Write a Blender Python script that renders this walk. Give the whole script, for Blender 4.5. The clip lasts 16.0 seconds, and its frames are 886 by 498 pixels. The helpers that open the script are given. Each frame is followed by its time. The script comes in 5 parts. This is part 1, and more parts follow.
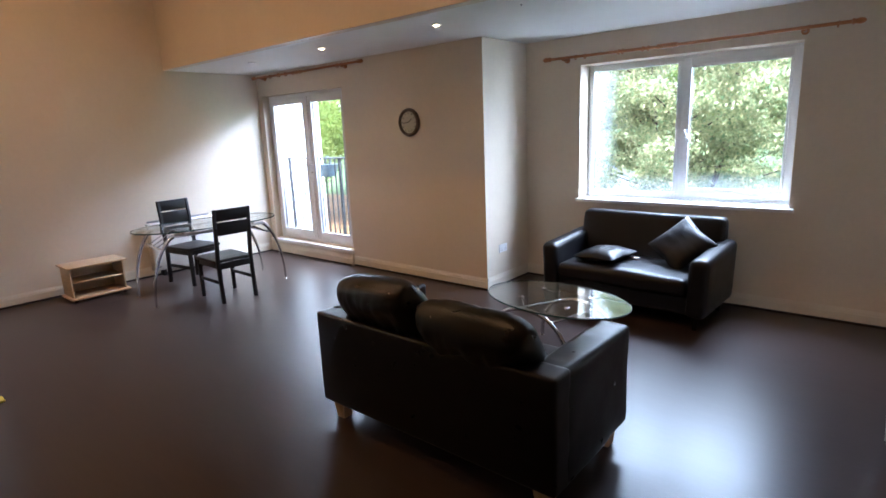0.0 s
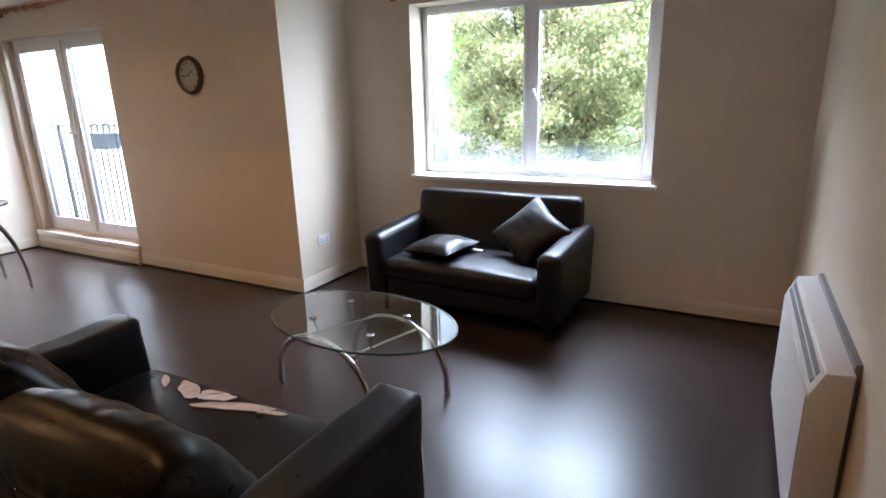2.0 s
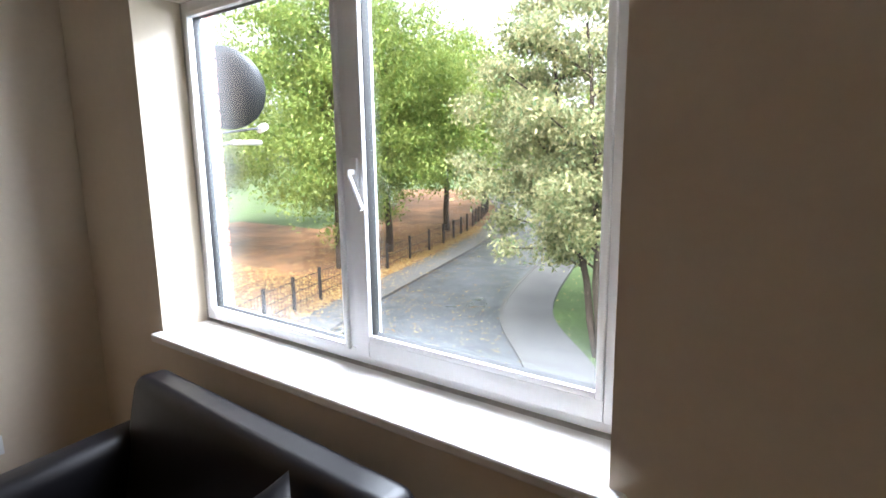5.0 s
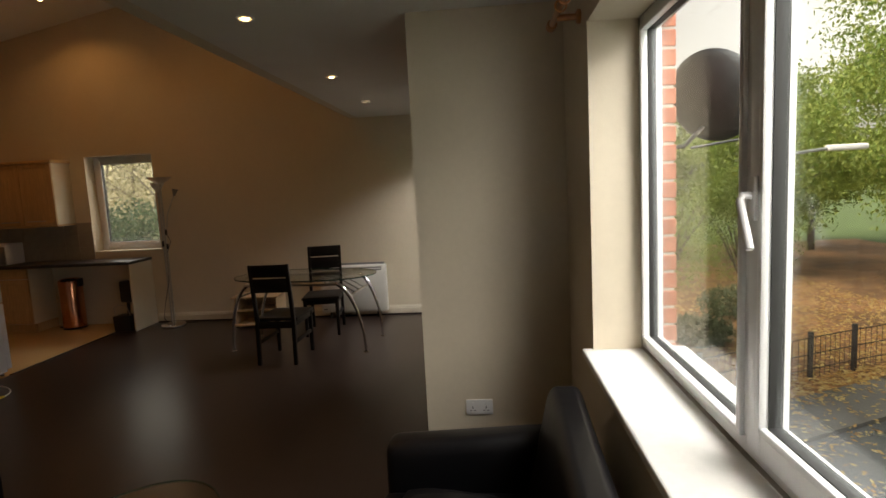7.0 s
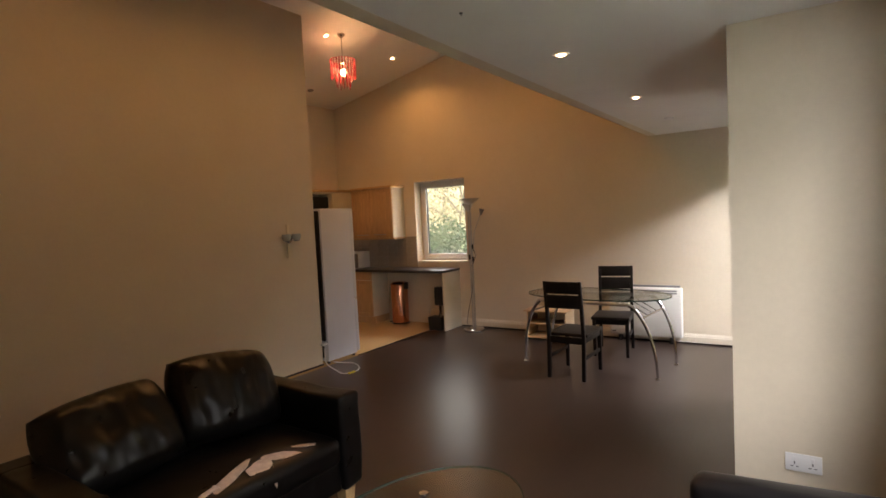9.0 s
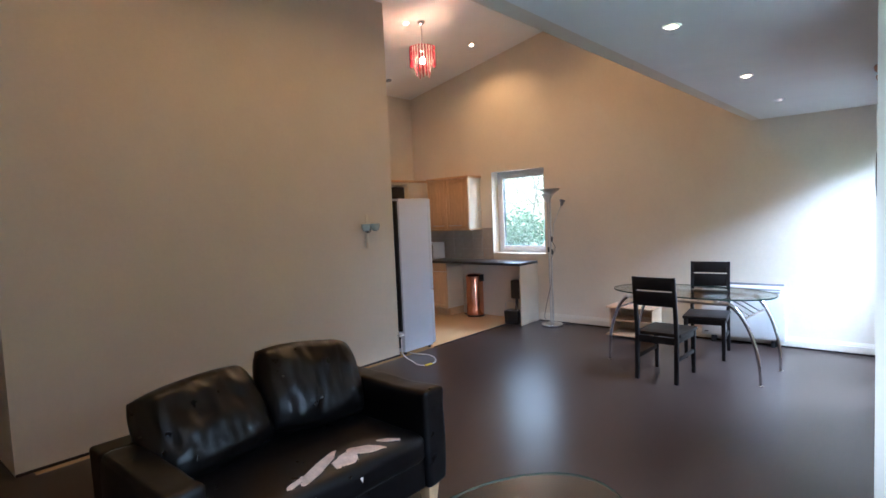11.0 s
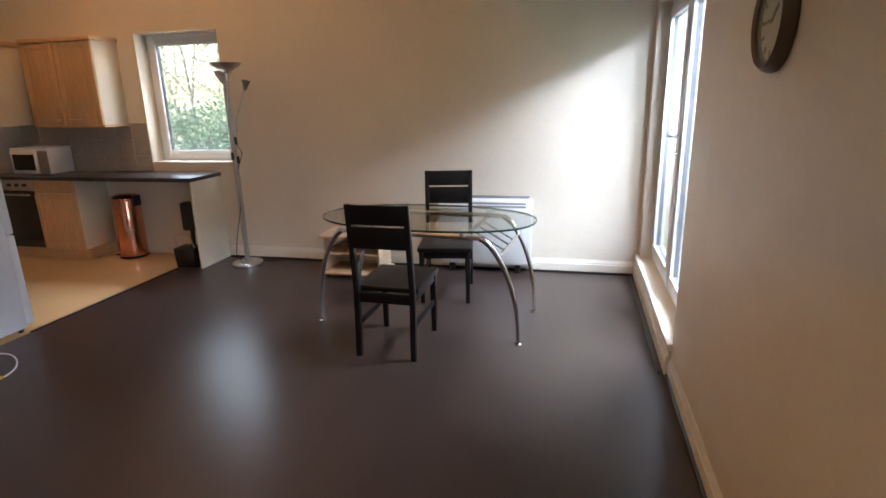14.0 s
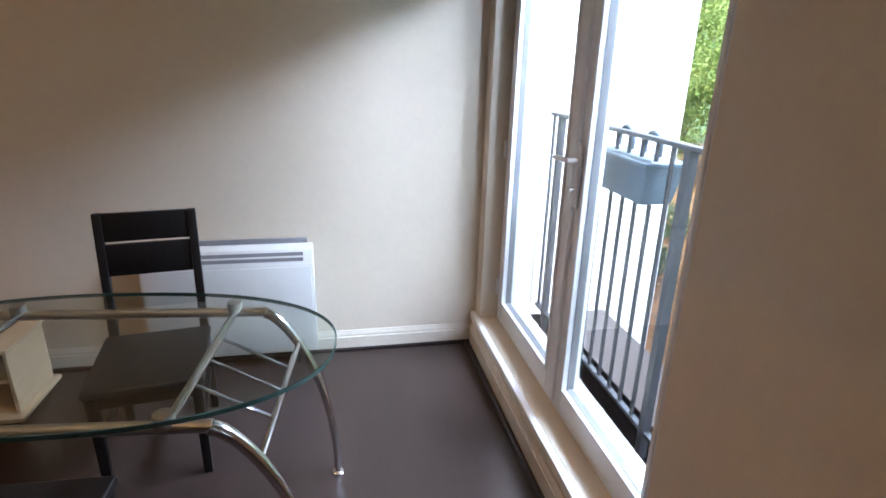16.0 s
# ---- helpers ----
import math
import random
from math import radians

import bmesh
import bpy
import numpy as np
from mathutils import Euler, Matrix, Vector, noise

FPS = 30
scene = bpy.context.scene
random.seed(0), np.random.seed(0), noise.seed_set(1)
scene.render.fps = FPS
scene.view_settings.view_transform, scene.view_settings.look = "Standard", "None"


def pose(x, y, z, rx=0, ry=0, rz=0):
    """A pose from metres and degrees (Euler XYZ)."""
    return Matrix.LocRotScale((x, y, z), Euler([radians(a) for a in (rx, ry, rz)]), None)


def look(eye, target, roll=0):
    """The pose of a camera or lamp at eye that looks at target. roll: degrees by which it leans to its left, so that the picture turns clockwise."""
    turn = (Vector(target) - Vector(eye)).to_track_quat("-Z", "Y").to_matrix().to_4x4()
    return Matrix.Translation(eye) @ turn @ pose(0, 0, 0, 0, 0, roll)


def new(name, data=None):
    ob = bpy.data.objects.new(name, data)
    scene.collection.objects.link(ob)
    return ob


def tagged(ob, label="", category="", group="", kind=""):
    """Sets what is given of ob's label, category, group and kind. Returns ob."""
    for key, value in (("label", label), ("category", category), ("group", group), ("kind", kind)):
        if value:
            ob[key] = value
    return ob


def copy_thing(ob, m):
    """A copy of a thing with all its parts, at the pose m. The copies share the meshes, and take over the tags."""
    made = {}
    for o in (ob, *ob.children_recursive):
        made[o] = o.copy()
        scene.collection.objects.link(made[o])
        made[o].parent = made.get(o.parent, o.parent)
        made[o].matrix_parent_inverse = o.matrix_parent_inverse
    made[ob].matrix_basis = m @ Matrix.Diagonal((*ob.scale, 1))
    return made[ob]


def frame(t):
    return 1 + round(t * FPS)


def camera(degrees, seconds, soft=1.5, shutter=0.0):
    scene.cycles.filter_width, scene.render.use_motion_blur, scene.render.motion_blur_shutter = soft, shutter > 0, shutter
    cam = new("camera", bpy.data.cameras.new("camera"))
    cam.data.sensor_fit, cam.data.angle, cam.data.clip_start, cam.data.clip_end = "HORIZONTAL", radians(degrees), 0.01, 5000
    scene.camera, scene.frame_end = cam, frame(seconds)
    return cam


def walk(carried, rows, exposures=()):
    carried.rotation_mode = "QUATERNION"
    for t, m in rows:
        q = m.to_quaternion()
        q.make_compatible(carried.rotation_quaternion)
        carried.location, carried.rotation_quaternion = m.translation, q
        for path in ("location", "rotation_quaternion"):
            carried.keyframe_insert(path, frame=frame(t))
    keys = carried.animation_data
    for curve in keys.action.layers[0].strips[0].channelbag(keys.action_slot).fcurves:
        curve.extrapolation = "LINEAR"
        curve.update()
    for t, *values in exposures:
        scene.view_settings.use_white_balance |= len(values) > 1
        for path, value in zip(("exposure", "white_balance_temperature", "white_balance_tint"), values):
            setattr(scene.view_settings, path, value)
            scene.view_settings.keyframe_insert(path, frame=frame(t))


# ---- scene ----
cam = camera(78.2, 16.0, soft=1.6)
PATH = [
    (0, (7.221, -4.564, 1.689), (5.952, -3.078, 1.261), -2.4),
    (0.5, (7.152, -4.488, 1.639), (5.904, -3.036, 1.06), -3.9),
    (1, (7.112, -4.132, 1.575), (5.889, -2.692, 0.921), -4.2),
    (1.5, (7.067, -3.697, 1.515), (5.976, -2.135, 0.905), -2.2),
    (2, (7.013, -3.242, 1.556), (6.097, -1.548, 1.018), -1.6),
    (2.5, (7.021, -2.682, 1.563), (6.149, -0.948, 1.081), -1.9),
    (3, (7.015, -2.116, 1.56), (6.114, -0.399, 1.071), -2.0),
    (3.5, (6.944, -1.616, 1.528), (6.055, 0.128, 1.116), -1.9),
    (3.7, (6.906, -1.422, 1.539), (6.025, 0.332, 1.156), -1.8),
    (5.8, (6.806, 0.226, 1.667), (5.141, 1.306, 1.417), -0.8),
    (6, (6.768, 0.303, 1.667), (4.972, 1.15, 1.428), -1.3),
    (6.5, (6.808, 0.32, 1.651), (4.846, 0.63, 1.418), -2.2),
    (7, (6.891, 0.357, 1.651), (4.911, 0.194, 1.418), -3.0),
    (7.5, (6.948, 0.367, 1.648), (5.015, -0.114, 1.463), -3.5),
    (8, (6.974, 0.336, 1.673), (5.109, -0.37, 1.522), -3.3),
    (8.5, (7.019, 0.325, 1.661), (5.243, -0.586, 1.542), -2.8),
    (9, (7.026, 0.297, 1.678), (5.366, -0.813, 1.563), -2.9),
    (9.5, (7.065, 0.288, 1.669), (5.547, -1.01, 1.564), -2.9),
    (9.7, (7.054, 0.285, 1.67), (5.599, -1.083, 1.568), -2.7),
    (11.8, (6.757, -0.103, 1.651), (5.105, -1.208, 1.425), -1.8),
    (12, (6.637, -0.161, 1.621), (4.887, -1.094, 1.364), -1.8),
    (12.5, (6.207, -0.302, 1.548), (4.341, -0.913, 1.169), -1.8),
    (13, (5.784, -0.458, 1.544), (3.894, -0.904, 1.065), -1.3),
    (13.5, (5.351, -0.574, 1.56), (3.461, -0.977, 1.044), -1.0),
    (14, (4.877, -0.606, 1.578), (3.005, -1.063, 1.044), -1.4),
    (14.5, (4.417, -0.699, 1.542), (2.538, -1.148, 1.023), -1.5),
    (15, (3.934, -0.78, 1.557), (2.035, -1.084, 1.006), -1.4),
    (15.5, (3.406, -0.79, 1.623), (1.503, -0.818, 1.008), -0.3),
    (16, (2.864, -0.818, 1.632), (1.011, -0.446, 0.979), 1.5),
]
EXPOSE = [(0, 3.33, 5200, 15), (1.5, 3.3, 5400, 15), (2.2, 3.26, 5600, 16), (3.6, 3.15, 5800, 18), (5.8, 1.85, 6300, 15), (6.5, 1.2, 6800, 13), (7.2, 1.15, 8100, 13), (8.1, 1.85, 8200, 17),
          (9.0, 2.62, 7200, 18), (9.7, 3.1, 5650, 12), (11.8, 3.5, 4650, 9), (12.6, 3.48, 5150, 11), (13.5, 3.2, 5600, 12), (14.6, 3.02, 5500, 12), (16, 2.62, 5300, 13)]
walk(cam, [(t, look(eye, target, roll)) for t, eye, target, roll in PATH], EXPOSE)
SKY, STRIP_W, SLOPE_W, CHAND_W = 0.15, 0.85, 4.7, 1.6
DAY_WINDOW, DAY_SIDE, DAY_DOOR, DAY_KITCHEN = 64.0, 21.0, 158.0, 16.0

# ---- world, sun, exposure ----
world = bpy.data.worlds.new("overcast")
scene.world = world
world.use_nodes = True
wt = world.node_tree
wt.nodes.clear()
w_out = wt.nodes.new("ShaderNodeOutputWorld")
w_bg = wt.nodes.new("ShaderNodeBackground")
w_sky = wt.nodes.new("ShaderNodeTexSky")
w_sky.sky_type = "NISHITA"
w_sky.sun_disc = False
w_sky.sun_elevation = radians(38)
w_sky.sun_rotation = radians(160)
w_sky.air_density, w_sky.dust_density, w_sky.ozone_density = 1.0, 4.0, 1.0
w_hsv = wt.nodes.new("ShaderNodeHueSaturation")
w_hsv.inputs["Saturation"].default_value = 0.12
wt.links.new(w_sky.outputs[0], w_hsv.inputs["Color"])
wt.links.new(w_hsv.outputs[0], w_bg.inputs["Color"])
wt.links.new(w_bg.outputs[0], w_out.inputs["Surface"])
w_bg.inputs["Strength"].default_value = SKY

sun = new("sun", bpy.data.lights.new("sun", "SUN"))
sun.data.energy, sun.data.angle, sun.data.color = 1.8, radians(25), (1.0, 0.96, 0.9)
sun.matrix_world = look((0, 0, 30), (-8.0, 22.0, 0))


def spot(x, y, z, power, colour, cone=125, radius=0.04):
    d = bpy.data.lights.new("downlight_or_fill_spot", "SPOT")
    d.energy, d.color, d.spot_size, d.spot_blend, d.shadow_soft_size = power, colour, radians(cone), 0.7, radius
    o = new("downlight_or_fill_spot", d)
    o.location = (x, y, z)
    return o


WARM = (1.0, 0.50, 0.17)
# last of STRIP and last three of SLOPE: added fill spots without a fitting
STRIP = [(1.2, -0.83), (2.5, -0.82), (4.06, -0.83), (5.6, -0.83)]
SLOPE = [(1.95, -4.7), (0.63, -4.7), (3.3, -3.0), (5.2, -3.0), (1.2, -2.8)]


def slope_z(y):
    return 3.71 + 0.195 * (y + 6.35)


for lx, ly in STRIP:
    spot(lx, ly, 2.532, STRIP_W, (1.0, 0.63, 0.31))
for lx, ly in SLOPE:
    spot(lx, ly, slope_z(ly) - 0.04, SLOPE_W, WARM, 150)
CH = (1.85, -4.54, 3.60)
d = bpy.data.lights.new("chandelier_bulb", "POINT")
d.energy, d.color, d.shadow_soft_size = CHAND_W, (1.0, 0.5, 0.25), 0.03
new("chandelier_bulb", d).location = (CH[0], CH[1], CH[2] - 0.01)


def sky_lamp(x0, x1, y, z, size, target, power):
    """An added, unseen area lamp just outside an opening's head, in place of light from the sky."""
    d = bpy.data.lights.new("sky_fill_lamp", "AREA")
    d.shape, d.size, d.size_y, d.energy, d.color = "RECTANGLE", x1 - x0, size, power, (0.86, 0.93, 1.0)
    new("sky_fill_lamp", d).matrix_world = look(((x0 + x1) / 2, y, z), target)


sky_lamp(4.5, 6.55, 1.75, 3.0, 1.2, (5.5, 0.3, 1.2), DAY_WINDOW)
# added lamp out of sight east of the window, brightens the return wall
d = bpy.data.lights.new("sky_fill_lamp", "AREA")
d.shape, d.size, d.size_y, d.energy, d.color = "RECTANGLE", 1.5, 1.8, DAY_SIDE, (0.9, 0.95, 1.0)
new("sky_fill_lamp", d).matrix_world = look((7.5, 2.1, 2.3), (4.3, 0.5, 1.3))
sky_lamp(-0.1, 2.0, 1.05, 3.05, 1.3, (0.9, -0.2, 1.1), DAY_DOOR)
# added lamp above the kitchen window, boosts the daylight on the worktop side
d = bpy.data.lights.new("sky_fill_lamp", "AREA")
d.shape, d.size, d.size_y, d.energy, d.color = "RECTANGLE", 0.9, 0.9, DAY_KITCHEN, (0.95, 0.98, 1.0)
new("sky_fill_lamp", d).matrix_world = look((-1.0, -4.46, 2.95), (0.4, -4.46, 1.0))


# ---- materials ----
def mat(name, colour, rough=0.5, metal=0.0, vary=0.12, scale=6.0, bump=0.0, bscale=60.0, fine=0.0, fscale=90.0, rvary=0.0,
        stretch=(1, 1, 1), island=False, coat=0.0, spec=0.5, detail=6.0):
    """A surface with two scales of colour variation, uneven gloss and relief."""
    m = bpy.data.materials.new(name)
    m.use_nodes = True
    nt = m.node_tree
    b = nt.nodes["Principled BSDF"]
    tc = nt.nodes.new("ShaderNodeTexCoord")
    mp = nt.nodes.new("ShaderNodeMapping")
    mp.inputs["Scale"].default_value = stretch
    nt.links.new(tc.outputs["Object"], mp.inputs["Vector"])

    def noise_at(s, det=detail, rough_=0.6):
        n = nt.nodes.new("ShaderNodeTexNoise")
        n.inputs["Scale"].default_value, n.inputs["Detail"].default_value, n.inputs["Roughness"].default_value = s, det, rough_
        nt.links.new(mp.outputs[0], n.inputs["Vector"])
        return n.outputs["Fac"]

    def ranged(sock, lo, hi, a=0.3, c=0.7):
        r = nt.nodes.new("ShaderNodeMapRange")
        r.inputs["From Min"].default_value, r.inputs["From Max"].default_value = a, c
        r.inputs["To Min"].default_value, r.inputs["To Max"].default_value = lo, hi
        nt.links.new(sock, r.inputs["Value"])
        return r.outputs[0]

    def times(s1, s2):
        x = nt.nodes.new("ShaderNodeMath")
        x.operation = "MULTIPLY"
        nt.links.new(s1, x.inputs[0])
        nt.links.new(s2, x.inputs[1])
        return x.outputs[0]

    f = ranged(noise_at(scale), 1 - vary, 1 + vary)
    if fine:
        f = times(f, ranged(noise_at(fscale), 1 - fine, 1 + fine))
    if island:
        geo = nt.nodes.new("ShaderNodeNewGeometry")
        f = times(f, ranged(geo.outputs["Random Per Island"], 0.72, 1.25, 0, 1))
    vm = nt.nodes.new("ShaderNodeVectorMath")
    vm.operation = "SCALE"
    vm.inputs[0].default_value = colour
    nt.links.new(f, vm.inputs["Scale"])
    nt.links.new(vm.outputs[0], b.inputs["Base Color"])
    b.inputs["Metallic"].default_value = metal
    b.inputs["Roughness"].default_value = rough
    b.inputs["Coat Weight"].default_value = coat
    b.inputs["Specular IOR Level"].default_value = spec
    if rvary:
        nt.links.new(ranged(noise_at(scale * 2.3), max(0.02, rough - rvary), rough + rvary), b.inputs["Roughness"])
    if bump:
        bp = nt.nodes.new("ShaderNodeBump")
        bp.inputs["Strength"].default_value, bp.inputs["Distance"].default_value = 1.0, bump
        nt.links.new(noise_at(bscale), bp.inputs["Height"])
        nt.links.new(bp.outputs[0], b.inputs["Normal"])
    return m


def glass(name, tint=(0.97, 0.99, 0.98), rough=0.0, fog=0.0, mirror=0.03, side_fog=0.25, side_width=0.10):
    """Thin pane: clear where seen through, mirroring at a slant."""
    m = bpy.data.materials.new(name)
    m.use_nodes = True
    nt = m.node_tree
    nt.nodes.clear()
    out = nt.nodes.new("ShaderNodeOutputMaterial")
    tr = nt.nodes.new("ShaderNodeBsdfTransparent")
    tr.inputs["Color"].default_value = (*tint, 1)
    gl = nt.nodes.new("ShaderNodeBsdfGlossy")
    gl.inputs["Roughness"].default_value = rough
    lw = nt.nodes.new("ShaderNodeLayerWeight")
    lw.inputs["Blend"].default_value = 0.5
    pw = nt.nodes.new("ShaderNodeMath")
    pw.operation = "POWER"
    pw.inputs[1].default_value = 5.0
    nt.links.new(lw.outputs["Facing"], pw.inputs[0])
    fr = nt.nodes.new("ShaderNodeMapRange")
    fr.inputs["To Min"].default_value, fr.inputs["To Max"].default_value = mirror, 1.0
    nt.links.new(pw.outputs[0], fr.inputs["Value"])
    mx = nt.nodes.new("ShaderNodeMixShader")
    nt.links.new(fr.outputs[0], mx.inputs[0])
    nt.links.new(tr.outputs[0], mx.inputs[1])
    nt.links.new(gl.outputs[0], mx.inputs[2])
    last = mx.outputs[0]
    if fog:
        # condensation between the living room panes, painted haze on the kitchen pane, thick along the bottom and the
        # rim
        tc = nt.nodes.new("ShaderNodeTexCoord")
        sep = nt.nodes.new("ShaderNodeSeparateXYZ")
        nt.links.new(tc.outputs["Generated"], sep.inputs[0])
        ns = nt.nodes.new("ShaderNodeTexNoise")
        ns.inputs["Scale"].default_value = 4.0
        nt.links.new(tc.outputs["Generated"], ns.inputs["Vector"])

        def ramp(sock, a, c, lo, hi):
            r = nt.nodes.new("ShaderNodeMapRange")
            r.interpolation_type = "SMOOTHSTEP"
            for k, v in (("From Min", a), ("From Max", c), ("To Min", lo), ("To Max", hi)):
                r.inputs[k].default_value = v
            nt.links.new(sock, r.inputs["Value"])
            return r.outputs[0]

        def mth(op, a, c):
            q = nt.nodes.new("ShaderNodeMath")
            q.operation = op
            for k, v in enumerate((a, c)):
                if isinstance(v, float):
                    q.inputs[k].default_value = v
                else:
                    nt.links.new(v, q.inputs[k])
            return q.outputs[0]

        low = ramp(sep.outputs["Z"], 0.0, 0.16, 1.0, 0.0)
        side = ramp(sep.outputs["X"], 0.0, side_width, side_fog, 0.0)
        amount = mth("MAXIMUM", mth("MULTIPLY", low, mth("MULTIPLY", ramp(ns.outputs["Fac"], 0.3, 0.65, 0.55, 1.0), fog)), side)
        df = nt.nodes.new("ShaderNodeBsdfTranslucent")
        df.inputs["Color"].default_value = (0.86, 0.93, 0.97, 1)
        m2 = nt.nodes.new("ShaderNodeMixShader")
        nt.links.new(amount, m2.inputs[0])
        nt.links.new(last, m2.inputs[1])
        nt.links.new(df.outputs[0], m2.inputs[2])
        last = m2.outputs[0]
    nt.links.new(last, out.inputs["Surface"])
    return m


def glow(name, colour, strength):
    m = bpy.data.materials.new(name)
    m.use_nodes = True
    b = m.node_tree.nodes["Principled BSDF"]
    b.inputs["Base Color"].default_value = (*colour, 1)
    b.inputs["Emission Color"].default_value = (*colour, 1)
    b.inputs["Emission Strength"].default_value = strength
    return m


M_WALL = mat("cream wall paint", (0.68, 0.60, 0.475), 0.46, rvary=0.10, vary=0.03, scale=1.6, bump=0.0006, bscale=140, fine=0.02, fscale=30)
M_CEIL = mat("white ceiling paint", (0.82, 0.81, 0.78), 0.8, vary=0.03, scale=1.5, bump=0.0005, bscale=120)
M_TRIM = mat("off-white gloss paint", (0.69, 0.63, 0.52), 0.35, vary=0.05, scale=3, fine=0.03, fscale=40, bump=0.0003, bscale=60)
M_UPVC = mat("white window plastic", (0.80, 0.81, 0.82), 0.3, vary=0.03, scale=4, fine=0.02, fscale=60)
M_SILL = mat("white sill board", (0.80, 0.79, 0.76), 0.28, vary=0.05, scale=3, fine=0.04, fscale=25)
M_GASKET = mat("black rubber gasket", (0.02, 0.02, 0.02), 0.6)
M_FLOOR = mat("dark laminate", (0.038, 0.0255, 0.0213), 0.29, vary=0.10, scale=0.9, fine=0.07, fscale=10, stretch=(0.7, 5, 1), spec=0.38)
M_TILE = mat("cream vinyl tile", (0.60, 0.43, 0.225), 0.24, vary=0.03, scale=1.2, fine=0.02, fscale=40)
M_BEAD = mat("dark floor bead", (0.015, 0.010, 0.009), 0.4, vary=0.2)
M_LEATHER = mat("black leather", (0.0040, 0.0038, 0.0041), 0.31, vary=0.15, scale=5, fine=0.12, fscale=160, bump=0.0010, bscale=8, rvary=0.04, detail=3.0, spec=0.32)
M_LEATHER2 = mat("smooth black leather", (0.0042, 0.0041, 0.0052), 0.37, vary=0.12, scale=4, fine=0.1, fscale=160, bump=0.0007, bscale=9, rvary=0.02, detail=2.0, spec=0.36)
M_LINING = mat("bare fabric backing", (0.55, 0.44, 0.37), 0.85, vary=0.2, scale=20, bump=0.002, bscale=90)
M_CHROME = mat("chrome tube", (0.66, 0.66, 0.68), 0.14, 1.0, vary=0.1, scale=12, rvary=0.06)
M_STEEL = mat("brushed steel", (0.5, 0.49, 0.47), 0.3, 1.0, vary=0.1, scale=20)
M_BLACKWOOD = mat("black-stained wood", (0.0055, 0.0042, 0.004), 0.42, spec=0.35, vary=0.35, scale=6, fine=0.2, fscale=50, stretch=(8, 8, 1), bump=0.0006, bscale=30)
M_MAPLE = mat("maple door front", (0.57, 0.365, 0.185), 0.42, vary=0.10, scale=3, fine=0.14, fscale=14, stretch=(9, 9, 0.7), bump=0.0003, bscale=40)
M_BEECH = mat("beech veneer", (0.60, 0.44, 0.27), 0.45, vary=0.08, scale=3, fine=0.12, fscale=16, stretch=(9, 0.8, 9))
M_BLOCK = mat("pale wood block", (0.55, 0.36, 0.18), 0.45, vary=0.12, scale=8, stretch=(5, 5, 1))
M_PINE = mat("varnished pine", (0.42, 0.17, 0.05), 0.3, vary=0.2, scale=6, fine=0.15, fscale=30, stretch=(1, 8, 8), coat=0.3)
M_WORKTOP = mat("dark worktop", (0.03, 0.027, 0.027), 0.28, vary=0.2, scale=9, fine=0.3, fscale=120)
M_SPLASH = mat("grey splash tile", (0.36, 0.325, 0.275), 0.35, vary=0.08, scale=6, fine=0.06, fscale=40)
M_GROUT = mat("grout", (0.40, 0.365, 0.31), 0.8)
M_PANEL = mat("cream panel", (0.70, 0.62, 0.48), 0.5, vary=0.05, scale=3)
M_WHITEGOODS = mat("white appliance enamel", (0.72, 0.74, 0.80), 0.35, vary=0.02, scale=3, bump=0.0002, bscale=200)
M_BLACKP = mat("black plastic", (0.012, 0.012, 0.013), 0.4, vary=0.2, scale=10)
M_GREYP = mat("grey plastic", (0.20, 0.20, 0.21), 0.45, vary=0.1, scale=10)
M_WHITEP = mat("white plastic", (0.76, 0.76, 0.77), 0.35, vary=0.03, scale=6)
M_HEATER = mat("white heater enamel", (0.66, 0.65, 0.62), 0.38, vary=0.03, scale=4, fine=0.02, fscale=60)
M_COPPER = mat("copper bin", (0.72, 0.33, 0.20), 0.2, 1.0, vary=0.08, scale=8, rvary=0.05)
M_CLOCKRIM = mat("dark brown clock rim", (0.10, 0.06, 0.035), 0.35, vary=0.2, scale=8)
M_CLOCKFACE = mat("aged clock face", (0.55, 0.50, 0.42), 0.6, vary=0.06)
M_BRICK = mat("red brick", (0.42, 0.15, 0.095), 0.85, vary=0.2, scale=12, fine=0.2, fscale=60, bump=0.003, bscale=50)
M_MORTAR = mat("pale mortar", (0.46, 0.42, 0.37), 0.9, vary=0.15, scale=20, bump=0.002, bscale=80)
M_RENDER = mat("white rendered facade", (0.82, 0.80, 0.77), 0.85, vary=0.04, scale=1, fine=0.03, fscale=20)
M_ROOF = mat("grey roof slates", (0.12, 0.12, 0.13), 0.7, vary=0.2, scale=6)
M_DISH = mat("grey dish paint", (0.013, 0.014, 0.016), 0.5, vary=0.15, scale=5, fine=0.1, fscale=50)
M_RAIL = mat("dark painted railing", (0.035, 0.035, 0.04), 0.45, vary=0.2, scale=12)
M_SLATEPOT = mat("slate-grey planter", (0.065, 0.09, 0.11), 0.55, vary=0.15, scale=8)
M_GALV = mat("galvanised post", (0.36, 0.38, 0.39), 0.45, 0.6, vary=0.1, scale=8)
M_ASPHALT = mat("wet asphalt", (0.046, 0.051, 0.058), 0.38, vary=0.25, scale=0.35, fine=0.2, fscale=60, bump=0.004, bscale=60, rvary=0.15)
M_PAVE = mat("pavement", (0.085, 0.085, 0.085), 0.6, vary=0.2, scale=0.8, fine=0.2, fscale=50)
M_KERBSTONE = mat("wet kerb stone", (0.075, 0.072, 0.068), 0.55, vary=0.25, scale=3, fine=0.2, fscale=40)
M_CONCRETE = mat("pale concrete", (0.42, 0.41, 0.39), 0.8, vary=0.12, scale=2, fine=0.1, fscale=40, bump=0.001, bscale=60)
